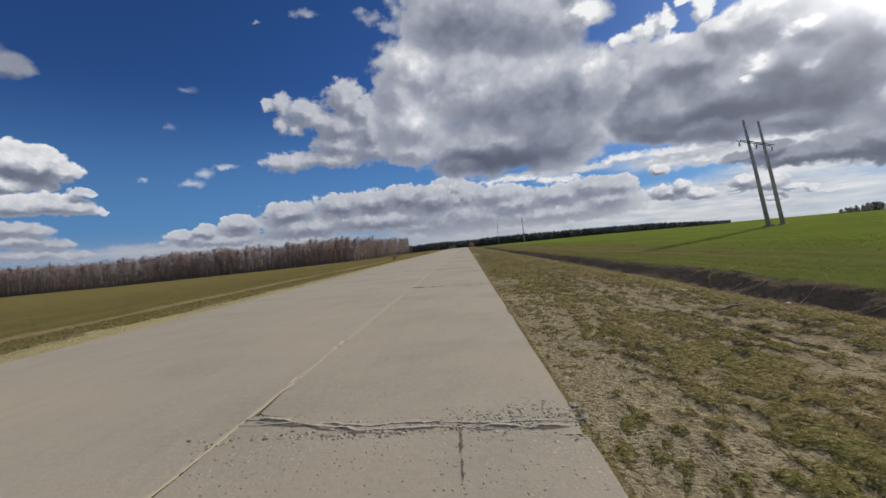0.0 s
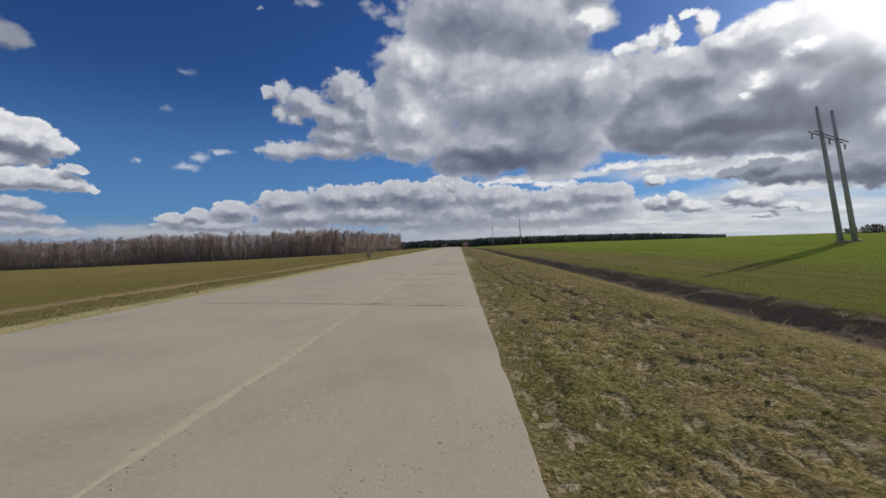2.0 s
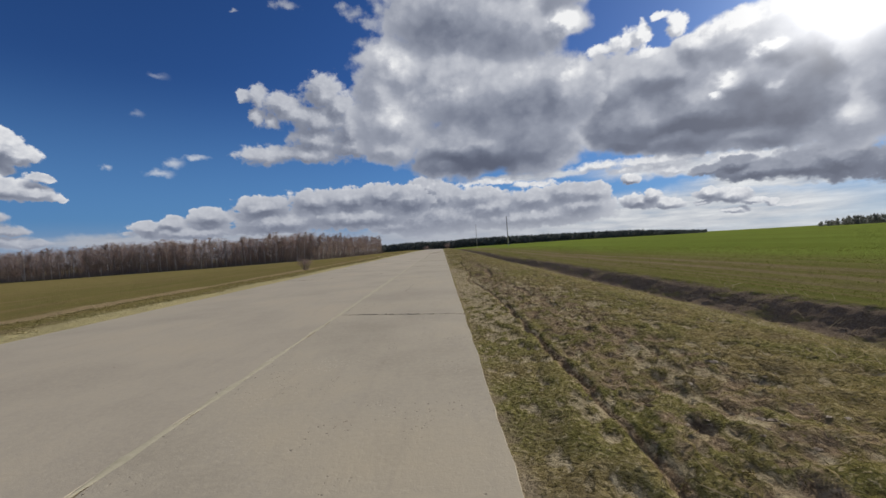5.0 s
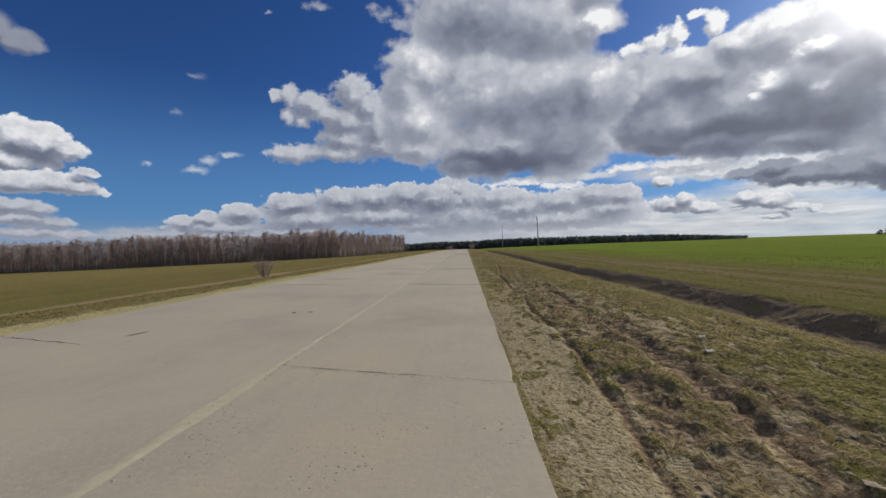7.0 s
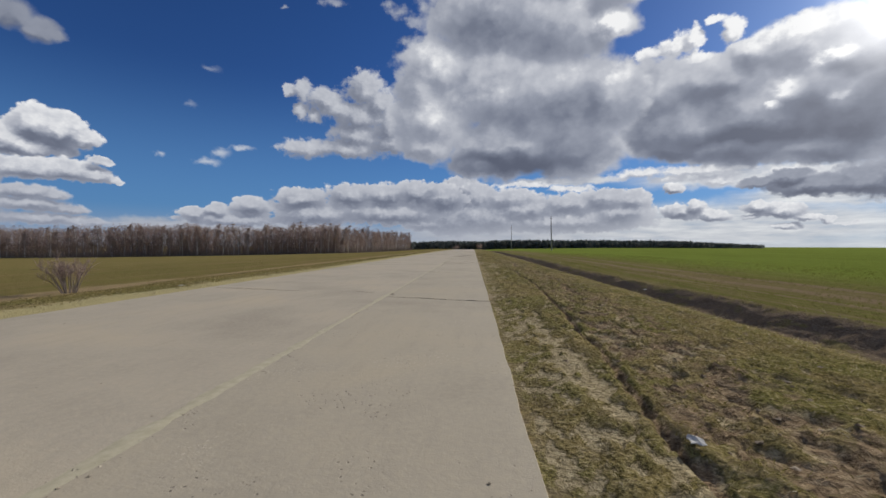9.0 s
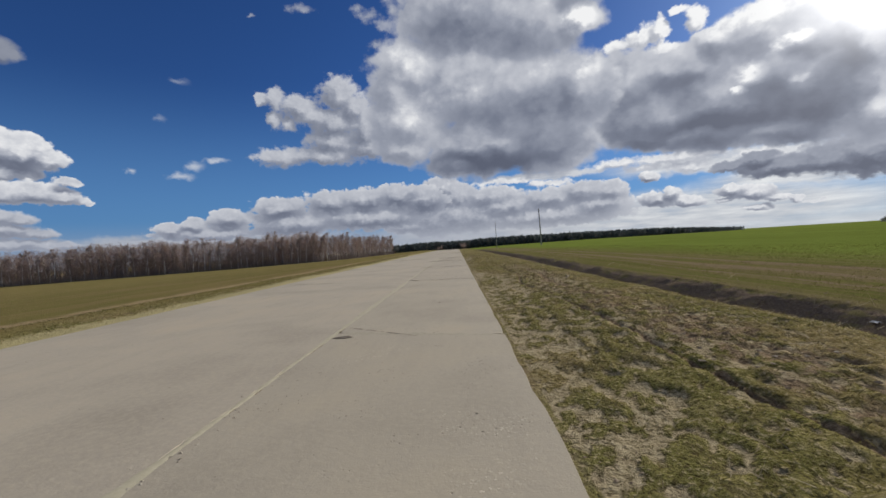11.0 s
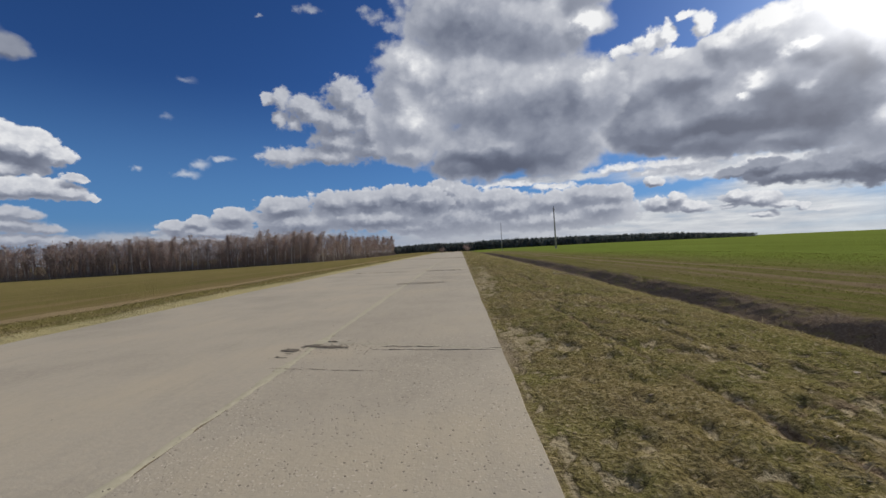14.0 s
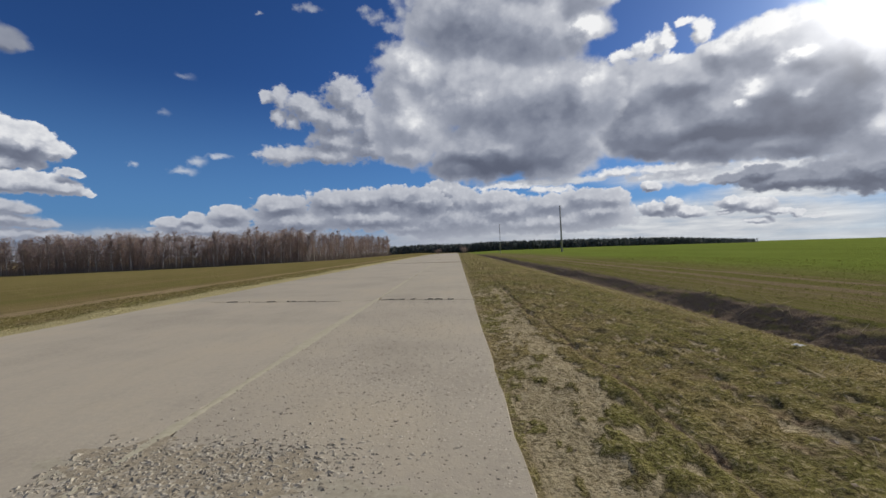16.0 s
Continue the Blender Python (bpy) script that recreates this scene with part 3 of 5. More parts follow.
def road_z(y):
    """The road is level along the ride, then sinks over a gentle crest."""
    y = np.asarray(y, float)
    return np.interp(y, [118, 185, 260, 335, 400, 640, 950, 4000], [0, -0.12, -0.75, -2.0, -3.3, -4.5, -5.5, -9.0])


def rut_x(y):
    return np.interp(y, [-5, 2, 13, 20.1, 21, 22.4, 26.4, 32.5, 36.3, 38, 41.7, 50, 51, 52.6, 60.3, 66, 69, 71.1, 73, 81, 91, 108], [2.3, 2.0, 1.2, 1.0, 0.9, 0.87, 0.61, 0.65, 0.58, 0.43, 0.64, 0.65, 0.67, 0.87, 1.25, 1.15, 1.0, 1.23, 1.25, 1.0, 0.75, 0.9])


def mud_at(x, y):
    """Wheel rut, its fainter twin and the churned strip between, each 0 to 1."""
    r = rut_x(y)
    wob = 0.10 * fbm(y * 0.6, y * 0.05 + 2, 3)
    d = x - r + wob + 0.03 * fbm(x * 3, y * 3.3, 2)
    a = smooth(d, -0.045, -0.01) * smooth(d, 0.035, 0.01) * smooth(fbm(y * 0.5, y * 0.07 + 3, 3), -0.5, -0.2)
    d = x - r - 0.65 + wob + 0.05 * fbm(x * 3, y * 2.3, 2)
    b = smooth(d, -0.16, -0.02) * smooth(d, 0.10, 0.02) * smooth(fbm(y * 0.4 + 9, y * 0.07, 3), -0.1, 0.2)
    bed = smooth(x, r - 0.1, r + 0.25) * smooth(x, r + 1.5, r + 0.8)
    busy = np.interp(y, [-5, 3, 9, 15, 20, 24, 36, 48, 58, 65, 74, 78, 85, 98], [0.45, 0.55, 0.5, 0.6, 0.8, 0.8, 1.0, 1.0, 0.85, 0.8, 0.85, 0.4, 0.45, 0.35])
    return a * busy, b * busy, bed * busy


# trampled bare patches on the verge: place, half width, half length, strength
BARE_SAND = [(0.45, 3.0, 0.22, 3.5, 0.6), (1.9, 4.0, 0.30, 4.5, 0.7), (2.9, 6.0, 0.25, 4.0, 0.5), (0.2, 3.5, 0.3, 2.0, 0.5), (0.3, 9.9, 0.3, 0.7, 0.8), (0.55, 20.9, 0.12, 1.0, 0.6), (0.35, 38.5, 0.25, 5.5, 0.8), (0.5, 51.5, 0.12, 2.2, 0.8), (0.75, 69.2, 0.32, 3.2, 0.8), (1.9, 69.4, 0.5, 1.6, 0.5), (0.3, 79.3, 0.3, 0.8, 0.8), (0.30, 86.6, 0.28, 2.6, 1.0), (0.50, 89.4, 0.22, 3.5, 1.0), (0.62, 94.0, 0.2, 3.0, 0.7), (0.3, 72.5, 0.3, 1.4, 0.4), (2.2, 5.5, 0.7, 2.5, 0.45)]


def moss_at(x, y):
    """How much of the soil is overgrown by low moss and grass, 0 to 1."""
    a, b, bed = mud_at(x, y)
    bare = np.zeros_like(x * y)
    for bx, by, w, l, k in BARE_SAND:
        bare = np.maximum(bare, k * np.exp(-((x - bx) / w) ** 2 - ((y - by) / l) ** 2))
    base = np.interp(x, [0, 0.1, 0.4, 0.9, 1.6, 2.6, 3.6], [0.10, 0.36, 0.46, 0.62, 0.62, 0.76, 0.90])
    base = base + np.interp(y, [10, 16, 28, 34, 62, 66, 76, 80], [0.14, 0.18, 0.18, 0.12, 0.14, 0.12, 0.14, 0.26])
    base = base + np.interp(y, [2, 9, 14, 28, 33, 46, 49, 58, 63, 73, 77], [-0.10, 0.02, 0.14, 0.12, -0.12, -0.08, 0.10, 0.14, -0.08, -0.06, 0.14])
    return np.clip(base + 0.05 + 0.5 * fbm(x * 1.1, y * 0.55, 3) - 0.22 * bed - 0.5 * np.maximum(a, b) - 1.1 * bare, 0, 1)


def cushions(x, y):
    """Rounded cushions of moss and short grass: cover with a ragged rim, and height, each 0 to 1."""
    clump = fbm(x * 10.5, y * 7.0, 3, 0.65)
    need = 0.34 - 0.74 * moss_at(x, y)
    return smooth(clump, need - 0.15, need + 0.15), smooth(clump, need - 0.08, need + 0.30)


BASE_X = [-3000, -600, -257, -150, -88, -30, -14, -10.8, -9, -7.2, -6.15, -5.98, -0.08, -0.01, 0.6, 1.5, 2.6, 3.4, 4.3, 5.2, 6.0, 6.4, 6.7, 6.95, 7.35, 7.65, 8.4, 12, 20, 32, 60, 150, 600, 3000]
BASE_Z = [-9.0, -9.0, -6.9, -5.2, -3.7, -1.05, -0.4, -0.32, -0.18, -0.08, -0.035, -0.03, -0.03, -0.012, 0.0, 0.02, -0.02, -0.22, -0.50, -0.79, -1.02, -1.12, -1.16, -1.06, -0.80, -0.70, -0.66, -0.60, -0.36, 0.05, 0.25, 0.4, 0.9, 1.0]


def cross(x, y):
    """Place across the verge, ditch and field; the ditch swings a little towards the road."""
    return (x + np.interp(y, [4, 14, 30, 58, 70, 80, 90, 104], [0.6, 0, 0, 0.25, 0.85, 0.85, 0.45, 0.2]) * smooth(x, 3, 6)) / 1.08


def ground_z(x, y):
    wx, y = np.asarray(x, float), np.asarray(y, float)
    x = np.where(wx > 0, cross(wx, y), np.minimum(wx + 0.45, -0.08 + 0.08 * np.clip(wx / 0.08 + 1, 0, 1)))
    z = np.interp(x, BASE_X, BASE_Z)
    share = np.interp(x, [-300, -60, -10, 10, 60, 200], [0.1, 0.3, 1.0, 1.0, 0.75, 0.4])
    z = z + road_z(y) * share / 1.0
    road = (x > -6.0) & (wx < 0.0)
    a, b, bed = mud_at(wx, y)
    verge = smooth(x, 0.05, 0.4) * smooth(x, 7.6, 6.6)
    z = z + verge * (0.05 * fbm(x * 0.8, y * 0.5, 2) + 0.016 * fbm(x * 3.1, y * 2.6, 3) + 0.02 * np.abs(fbm(x * 7, y * 6, 2)))
    moss = moss_at(wx, y)
    z = z + verge * (0.024 * cushions(wx, y)[1] + moss * 0.026 * fbm(x * 9, y * 6.5, 2))
    pits = smooth(fbm(x * 9 + 3, y * 7.5, 2), 0.04, 0.2)
    a = a * np.interp(y, [30, 34, 47, 50], [1.0, 0.55, 0.55, 1.0])
    z = z + verge * (-0.034 * a - 0.020 * b + bed * (0.045 * np.abs(fbm(x * 15.0, y * 10.0, 2)) - 0.018 * pits))
    cut = smooth(x, 6.3, 6.8) * smooth(x, 8.1, 7.5)
    z = z + cut * (0.11 * fbm(x * 1.3, y * 0.8, 4) + 0.05 * np.abs(fbm(x * 5, y * 4.2, 3)))
    z = z + smooth(x, 4, 6) * smooth(x, 9, 7) * 0.10 * fbm(x * 0.2 + 9, y * 0.11, 2)
    field = smooth(x, 7.8, 9)
    z = z + field * (0.05 * fbm(x * 2.2, y * 0.3, 3) + 0.04 * np.abs(fbm(x * 6, y * 5, 2))) * smooth(x, 60, 25)
    left = smooth(x, -6.1, -6.6)
    z = z + left * (0.07 * fbm(x * 0.9, y * 0.4, 3) + 0.05 * np.abs(fbm(x * 4, y * 3.6, 3))) * smooth(x, -60, -20)
    joint = 0.03 * np.abs(fbm(x * 4 + 50, y * 4, 2))
    z = np.where(road, z + np.where(x < -1.6, 0.014, 0.008) + joint * (z > -0.2), z)
    z = np.where(road & (y < 117), np.minimum(z, -0.016), z)
    return z


def np_mesh(name, verts, faces, mat, smooth_shade=False):
    """A mesh from arrays: all faces with as many corners as the array has columns."""
    me = bpy.data.meshes.new(name)
    n, k = faces.shape
    me.vertices.add(len(verts))
    me.vertices.foreach_set("co", np.asarray(verts, np.float32).ravel())
    me.loops.add(n * k)
    me.loops.foreach_set("vertex_index", faces.astype(np.int32).ravel())
    me.polygons.add(n)
    me.polygons.foreach_set("loop_start", np.arange(0, n * k, k, dtype=np.int32))
    me.polygons.foreach_set("use_smooth", np.full(n, smooth_shade))
    me.update(calc_edges=True)
    me.validate()
    me.materials.append(mat)
    return me


def part(name, bm, mat, parent, label=""):
    me = bpy.data.meshes.new(name)
    bm.to_mesh(me)
    bm.free()
    me.materials.append(mat)
    ob = new(name, me)
    ob.parent = parent
    return tagged(ob, label)


def empty(name, m):
    ob = new(name)
    ob.empty_display_size = 0.2
    ob.matrix_basis = m
    return ob


def tube(bm, points, radii, sides=8, cap=True):
    """A tapered tube through the points."""
    rings = []
    for i, p in enumerate(points):
        a, b = Vector(points[max(i - 1, 0)]), Vector(points[min(i + 1, len(points) - 1)])
        q = (b - a).to_track_quat("Z", "Y")
        rings.append([bm.verts.new(Vector(p) + q @ Vector((math.cos(u) * radii[i], math.sin(u) * radii[i], 0))) for u in [2 * math.pi * j / sides for j in range(sides)]])
    for r, s in zip(rings, rings[1:]):
        for j in range(sides):
            f = bm.faces.new((r[j], r[(j + 1) % sides], s[(j + 1) % sides], s[j]))
            f.smooth = True
    if cap:
        bm.faces.new(rings[-1])
        bm.faces.new(rings[0][::-1])


def slivers(base, tip, width):
    """Thin upright triangles from base to tip (arrays), as verts and faces."""
    d = tip - base
    side = np.cross(d, rng.normal(size=d.shape))
    side /= np.linalg.norm(side, axis=1, keepdims=True) + 1e-9
    w = np.asarray(width).reshape(-1, 1) * 0.5
    v = np.stack([base - side * w, base + side * w, tip], 1).reshape(-1, 3)
    return v, np.arange(len(v)).reshape(-1, 3)


def crumbs(pos, size):
    """Small broken lumps: squashed, uneven eight-sided bodies."""
    n = len(pos)
    o = np.array([[1, 0, 0], [0, 1, 0], [-1, 0, 0], [0, -1, 0], [0, 0, 0.8], [0, 0, -0.8]], float)
    u = rng.random(n) * 6.28
    v = o[None] * (0.55 + 0.9 * rng.random((n, 6, 1))) + 0.13 * rng.normal(size=(n, 6, 3))
    c, s = np.cos(u)[:, None], np.sin(u)[:, None]
    v = np.stack([v[..., 0] * c - v[..., 1] * s, v[..., 0] * s + v[..., 1] * c, v[..., 2] * 0.36], -1)
    v = v * np.asarray(size).reshape(-1, 1, 1) * 0.5 + pos[:, None]
    f = np.array([[0, 1, 4], [1, 2, 4], [2, 3, 4], [3, 0, 4], [1, 0, 5], [2, 1, 5], [3, 2, 5], [0, 3, 5]])
    return v.reshape(-1, 3), (f[None] + 6 * np.arange(n)[:, None, None]).reshape(-1, 3)


# ---- ground: one sheet to the horizon ----
def grow(start, first, factor, end):
    out, d = [start], first
    while out[-1] < end:
        out.append(out[-1] + d)
        d *= factor
    return np.array(out)


def build_ground():
    xs = np.concatenate([-grow(8.6, 0.25, 1.13, 3600)[::-1][:-1], np.arange(-8.6, -6.5, 0.13), [-6.46, -6.42, -5.2, -4.0, -3.0, -2.1, -2.04, -2.0, -1.96, -1.9, -1.2, -0.6, -0.08],
                         np.arange(0, 3.2, 0.036), np.arange(3.2, 9.1, 0.066), grow(9.1, 0.07, 1.055, 3600)])
    ys = np.concatenate([-grow(1.5, 0.3, 1.25, 400)[::-1], np.arange(-1.4, 107, 0.06), grow(107, 0.09, 1.03, 4200)])
    gx, gy = np.meshgrid(xs, ys)
    z = ground_z(gx, gy)
    v = np.stack([gx, gy, z], -1).reshape(-1, 3)
    r, c = np.meshgrid(np.arange(len(ys) - 1), np.arange(len(xs) - 1), indexing="ij")
    i = (r * len(xs) + c).ravel()
    me = np_mesh("ground", v, np.stack([i, i + 1, i + len(xs) + 1, i + len(xs)], 1), GROUND, True)
    a, b, bed = mud_at(gx, gy)
    mud = np.clip(np.maximum(np.maximum(1.6 * a, b), bed * (0.38 + 0.5 * smooth(fbm(gx * 9 / 1.08 + 3, gy * 7.5, 2), 0.02, 0.2))), 0, 1) * (gx > 0.05)
    at = me.attributes.new("mud", "FLOAT", "POINT")
    at.data.foreach_set("value", mud.astype(np.float32).ravel())
    at = me.attributes.new("across", "FLOAT", "POINT")
    at.data.foreach_set("value", np.where(gx > 0, cross(gx, gy), np.minimum(gx + 0.45, 0)).astype(np.float32).ravel())
    at = me.attributes.new("moss", "FLOAT", "POINT")
    at.data.foreach_set("value", np.where(gx > 0, cushions(gx, gy)[0], 1.0).astype(np.float32).ravel())
    return tagged(new("ground", me), "grassy verge, muddy ruts, ditch and sown spring fields", "ground", kind="structure")


ground = build_ground()

# ---- grass, stalks, clods: uncountable ----
def scatter(n, x0, x1, y0, y1):
    return x0 + (x1 - x0) * rng.random(n), y0 + (y1 - y0) * rng.random(n)


def tufts(name, label, n, x0, x1, y0, y1, height, width, lean, mat, keep, blades=4, spread=0.03):
    x, y = scatter(n, x0, x1, y0, y1)
    k = rng.random(n) < keep(x, y)
    x, y = np.repeat(x[k], blades), np.repeat(y[k], blades)
    x, y = x + rng.normal(size=len(x)) * spread, y + rng.normal(size=len(x)) * spread
    h = height * (0.4 + 1.1 * rng.random(len(x)))
    base = np.stack([x, y, ground_z(x, y) - 0.006], 1)
    tip = base + np.stack([rng.normal(size=len(x)) * lean * h, rng.normal(size=len(x)) * lean * h, h], 1)
    v, f = slivers(base, tip, width * (0.6 + 0.8 * rng.random(len(x))))
    return tagged(new(name, np_mesh(name, v, f, mat)), label, "grass", kind="stuff")


def verge_keep(x, y):
    a, b, bed = mud_at(x, y)
    patch = smooth(fbm(x * 0.9, y * 0.6, 3), -0.25, 0.25)
    return np.clip(1 - 1.2 * np.maximum(a, b), 0, 1) * (0.012 + 0.988 * cushions(x, y)[0] ** 1.5) * (0.35 + 0.65 * patch) * smooth(x, 0.0, 0.12)


tufts("verge_grass", "short matted olive and straw-coloured verge grass", 120000, 0.02, 5.4, -1, 100, 0.019, 0.005, 1.1, GRASS, verge_keep, 8, 0.026)
tufts("verge_straw", "pale dry straw bits strewn over the verge", 20000, 0.05, 5.0, -1, 100, 0.030, 0.006, 2.2, STRAW, lambda x, y: 0.25 + 0.75 * smooth(fbm(x * 0.8 + 7, y * 0.5, 3), -0.1, 0.3), 2, 0.05)
tufts("bank_grass", "dry trampled grass on the slope to the ditch", 12000, 2.2, 7.0, -1, 118, 0.045, 0.007, 1.0, STRAW, lambda x, y: 0.25 + 0.75 * smooth(fbm(x * 0.7, y * 0.5, 3), -0.2, 0.3), 3, 0.04)
tufts("slope_grass", "olive grass on the slope to the ditch", 26000, 3.0, 7.0, -1, 118, 0.035, 0.008, 0.7, GRASS, lambda x, y: 0.3 + 0.7 * smooth(fbm(x * 0.5 + 4, y * 0.4, 3), -0.1, 0.3), 4, 0.05)
tufts("far_shoulder_grass", "rough dry grass along the far shoulder", 16000, -10.5, -7.2, 0, 122, 0.045, 0.012, 1.2, GRASS, lambda x, y: 0.35 + 0.65 * smooth(fbm(x * 0.8, y * 0.3, 3), -0.2, 0.2), 3, 0.05)
tufts("young_wheat", "young green winter wheat on the field edge", 24000, 8.6, 22, 2, 130, 0.06, 0.016, 0.8, WHEAT, lambda x, y: (0.35 + 0.65 * smooth(fbm(x * 1.8, y * 0.15, 2), -0.15, 0.15)) * smooth(np.abs(x - 11.7), 0.3, 0.7) * smooth(np.abs(x - 13.5), 0.25, 0.6), 3, 0.05)
tufts("ditch_stalks", "broken pale reed stalks in the ditch", 700, 6.6, 8.6, -1, 118, 0.20, 0.012, 1.1, STRAW, lambda x, y: smooth(fbm(x * 0.8, y * 0.3 + 30, 3), -0.05, 0.3), 2, 0.05)


def lumps(name, label, n, x0, x1, y0, y1, size, mat, keep, sink=0.2):
    x, y = scatter(n, x0, x1, y0, y1)
    k = rng.random(n) < keep(x, y)
    x, y = x[k], y[k]
    s = size * (0.35 + 1.3 * rng.random(len(x)) ** 2.5)
    v, f = crumbs(np.stack([x, y, ground_z(x, y) + s * (0.3 - sink)], 1), s)
    return tagged(new(name, np_mesh(name, v, f, mat)), label, "debris", kind="stuff")


lumps("mud_clods", "dried clods of churned mud on the verge", 34000, 0.1, 4.5, -1, 103, 0.036, CLOD, lambda x, y: 0.04 + 0.9 * mud_at(x, y)[2] * (1 - 0.6 * cushions(x, y)[0]))
lumps("ditch_clods", "dark lumps of earth on the ditch bank", 4000, 6.9, 8.3, -1, 130, 0.05, CLOD, lambda x, y: 0.5 + 0 * x)
lumps("shoulder_crumbs", "sand and concrete crumbs beside the slabs", 5000, 0.0, 0.3, -1, 103, 0.013, CLOD, lambda x, y: smooth(fbm(x, y * 0.8, 3), -0.3, 0.3), 0.1)

# ---- road of cast concrete slabs ----
road = tagged(empty("road", Matrix.Identity(4)), "straight old road of worn pale concrete slabs", "road", kind="structure")
JOINTS = [-5.3, 2.3, 10.2, 17.8, 25.2, 32.9, 40.6, 48.2, 55.9, 63.6, 71.1, 79.1, 86.9, 93.4, 101.3, 109.0, 116.6]

LONG_JOINTS = [-5.3, 17.8, 48.2, 71.1, 93.4, 116.6]  # the wide lane was cast in longer bays


def skew(y):
    return -0.14 if y > 90 else -0.27


def jag(k, x, y):
    """How a cross joint wanders, the same for the slabs on both sides of it."""
    return skew(y) * x + 0.016 * fbm(x * 1.1 + 31.7 * k, x * 0 + 4.1 * k, 2) + 0.010 * fbm(x * 7 + 9.3 * k, x * 0 + 2.2, 3)


def slab_outline(w, l, seed, chips, k, wander, ends):
    """Half-broken rectangle, walked round anticlockwise."""
    r = np.random.default_rng(seed)
    nx, ny = 34, int(6 * l)
    across, up = np.linspace(-w / 2, w / 2, nx, endpoint=False), np.linspace(0, 1, ny, endpoint=False)
    side = np.clip(0.007 * np.convolve(r.normal(size=2 * ny + 4), np.ones(3) / 2, "same")[2:2 + 2 * ny], -0.045, 0.006)
    crumble = 0.005 * np.abs(r.normal(size=2 * nx)) * (wander > -1)
    pts = [(x, -l / 2 + crumble[i] + float(jag(k, np.array(x + wander), ends[0]))) for i, x in enumerate(across)]
    def rise(x, u):
        lo, hi = skew(ends[0]) * (x + wander) - l / 2, skew(ends[1]) * (x + wander) + l / 2
        return lo + (hi - lo) * u

    pts += [(w / 2 + side[i], rise(w / 2, u)) for i, u in enumerate(up)]
    pts += [(-x, l / 2 - crumble[nx + i] + float(jag(k + 1, np.array(-x + wander), ends[1]))) for i, x in enumerate(across)]
    pts += [(-w / 2 - side[ny + i], rise(-w / 2, 1 - u)) for i, u in enumerate(up)]
    out = []
    for x, y in pts:
        for cx, cy, rad in chips:
            cy -= 0.27 * (cx + wander)
            d = math.hypot(x - cx, y - cy)
            if d < rad:
                c = 0.08 * (rad - d) * (1 + 0.35 * math.sin(37 * d + seed))
                y -= math.copysign(c, y)
                if abs(abs(cx) - w / 2) < 0.01:
                    x -= math.copysign(c, x)
        out.append((x, y))
    return out


def slab_mesh(name, w, l, seed, mat, chips, k, wander, ends):
    bm = bmesh.new()
    o = slab_outline(w, l, seed, chips, k, wander, ends)
    inset = 0.005 if w < 3 else 0.003
    top = [bm.verts.new((x - math.copysign(0.008, x) * (abs(x) > w / 2 - 0.3), y - math.copysign(inset, y) * (abs(y) > l / 2 - 0.3), 0)) for x, y in o]
    rim = [bm.verts.new((x, y, -0.016)) for x, y in o]
    low = [bm.verts.new((x, y, -0.15)) for x, y in o]
    bm.faces.new(top)
    n = len(o)
    for a, b in ((rim, top), (low, rim)):
        for j in range(n):
            bm.faces.new((a[j], a[(j + 1) % n], b[(j + 1) % n], b[j]))
    me = bpy.data.meshes.new(name)
    bm.to_mesh(me)
    bm.free()
    me.materials.append(mat)
    return me


def lay_slabs():
    r = random.Random(3)
    for col, (x0, x1) in enumerate(((-2.0, 0.0), (-6.45, -2.0))):
        rows = (JOINTS, LONG_JOINTS)[col]
        for k in range(len(rows) - 1):
            a, b = rows[k], rows[k + 1]
            gap = (0.003, 0.001)[col]
            w, l = x1 - x0 - 0.030, b - a - 2 * gap
            chips = []
            if col == 0:
                chips = [(-w / 2, -l / 2, 0.15 + 0.25 * r.random()), (w / 2, -l / 2, 0.1 + 0.2 * r.random()), (-w / 2, l / 2, 0.12 * r.random())]
                if 78 < a < 80:
                    chips.append((-w / 2, -l / 2, 0.5))
                if 86 < a < 88 or 93 < a < 94:
                    chips += [(-w / 2, -l / 2, 0.5)]
            worn = col == 0 and (70 < a < 92 or -6 < a < 0)
            me = slab_mesh("slab", w, l, 100 * col + k, WORN if worn else (CONCRETE if col else LANE), chips, k + 40 * col, (x0 + x1) / 2 + 1.0, (a, b))
            ob = new("slab", me)
            ob.parent = road
            ob.matrix_basis = pose((x0 + x1) / 2, (a + b) / 2, -0.002)


lay_slabs()


def far_road():
    """Slabs beyond the crest, too small to pick apart."""
    v, f = [], []
    y = JOINTS[-1] + 0.8
    while y < 440:
        for x0, x1 in ((-6.45, -2.02), (-1.98, 0.0)):
            i = len(v)
            for yy in (y + 0.02, y + 6.98):
                z = float(road_z(yy))
                v += [(x0, yy, z), (x1, yy, z), (x1, yy, z - 0.14), (x0, yy, z - 0.14)]
            f += [(i, i + 1, i + 5, i + 4), (i + 1, i + 2, i + 6, i + 5), (i + 3, i, i + 4, i + 7), (i + 2, i + 1, i, i + 3), (i + 4, i + 5, i + 6, i + 7)]
        y += 7.0
    ob = new("distant_slabs", np_mesh("distant_slabs", np.array(v), np.array(f), FAR_CONCRETE))
    ob.parent = road
    tagged(ob, kind="stuff")


far_road()


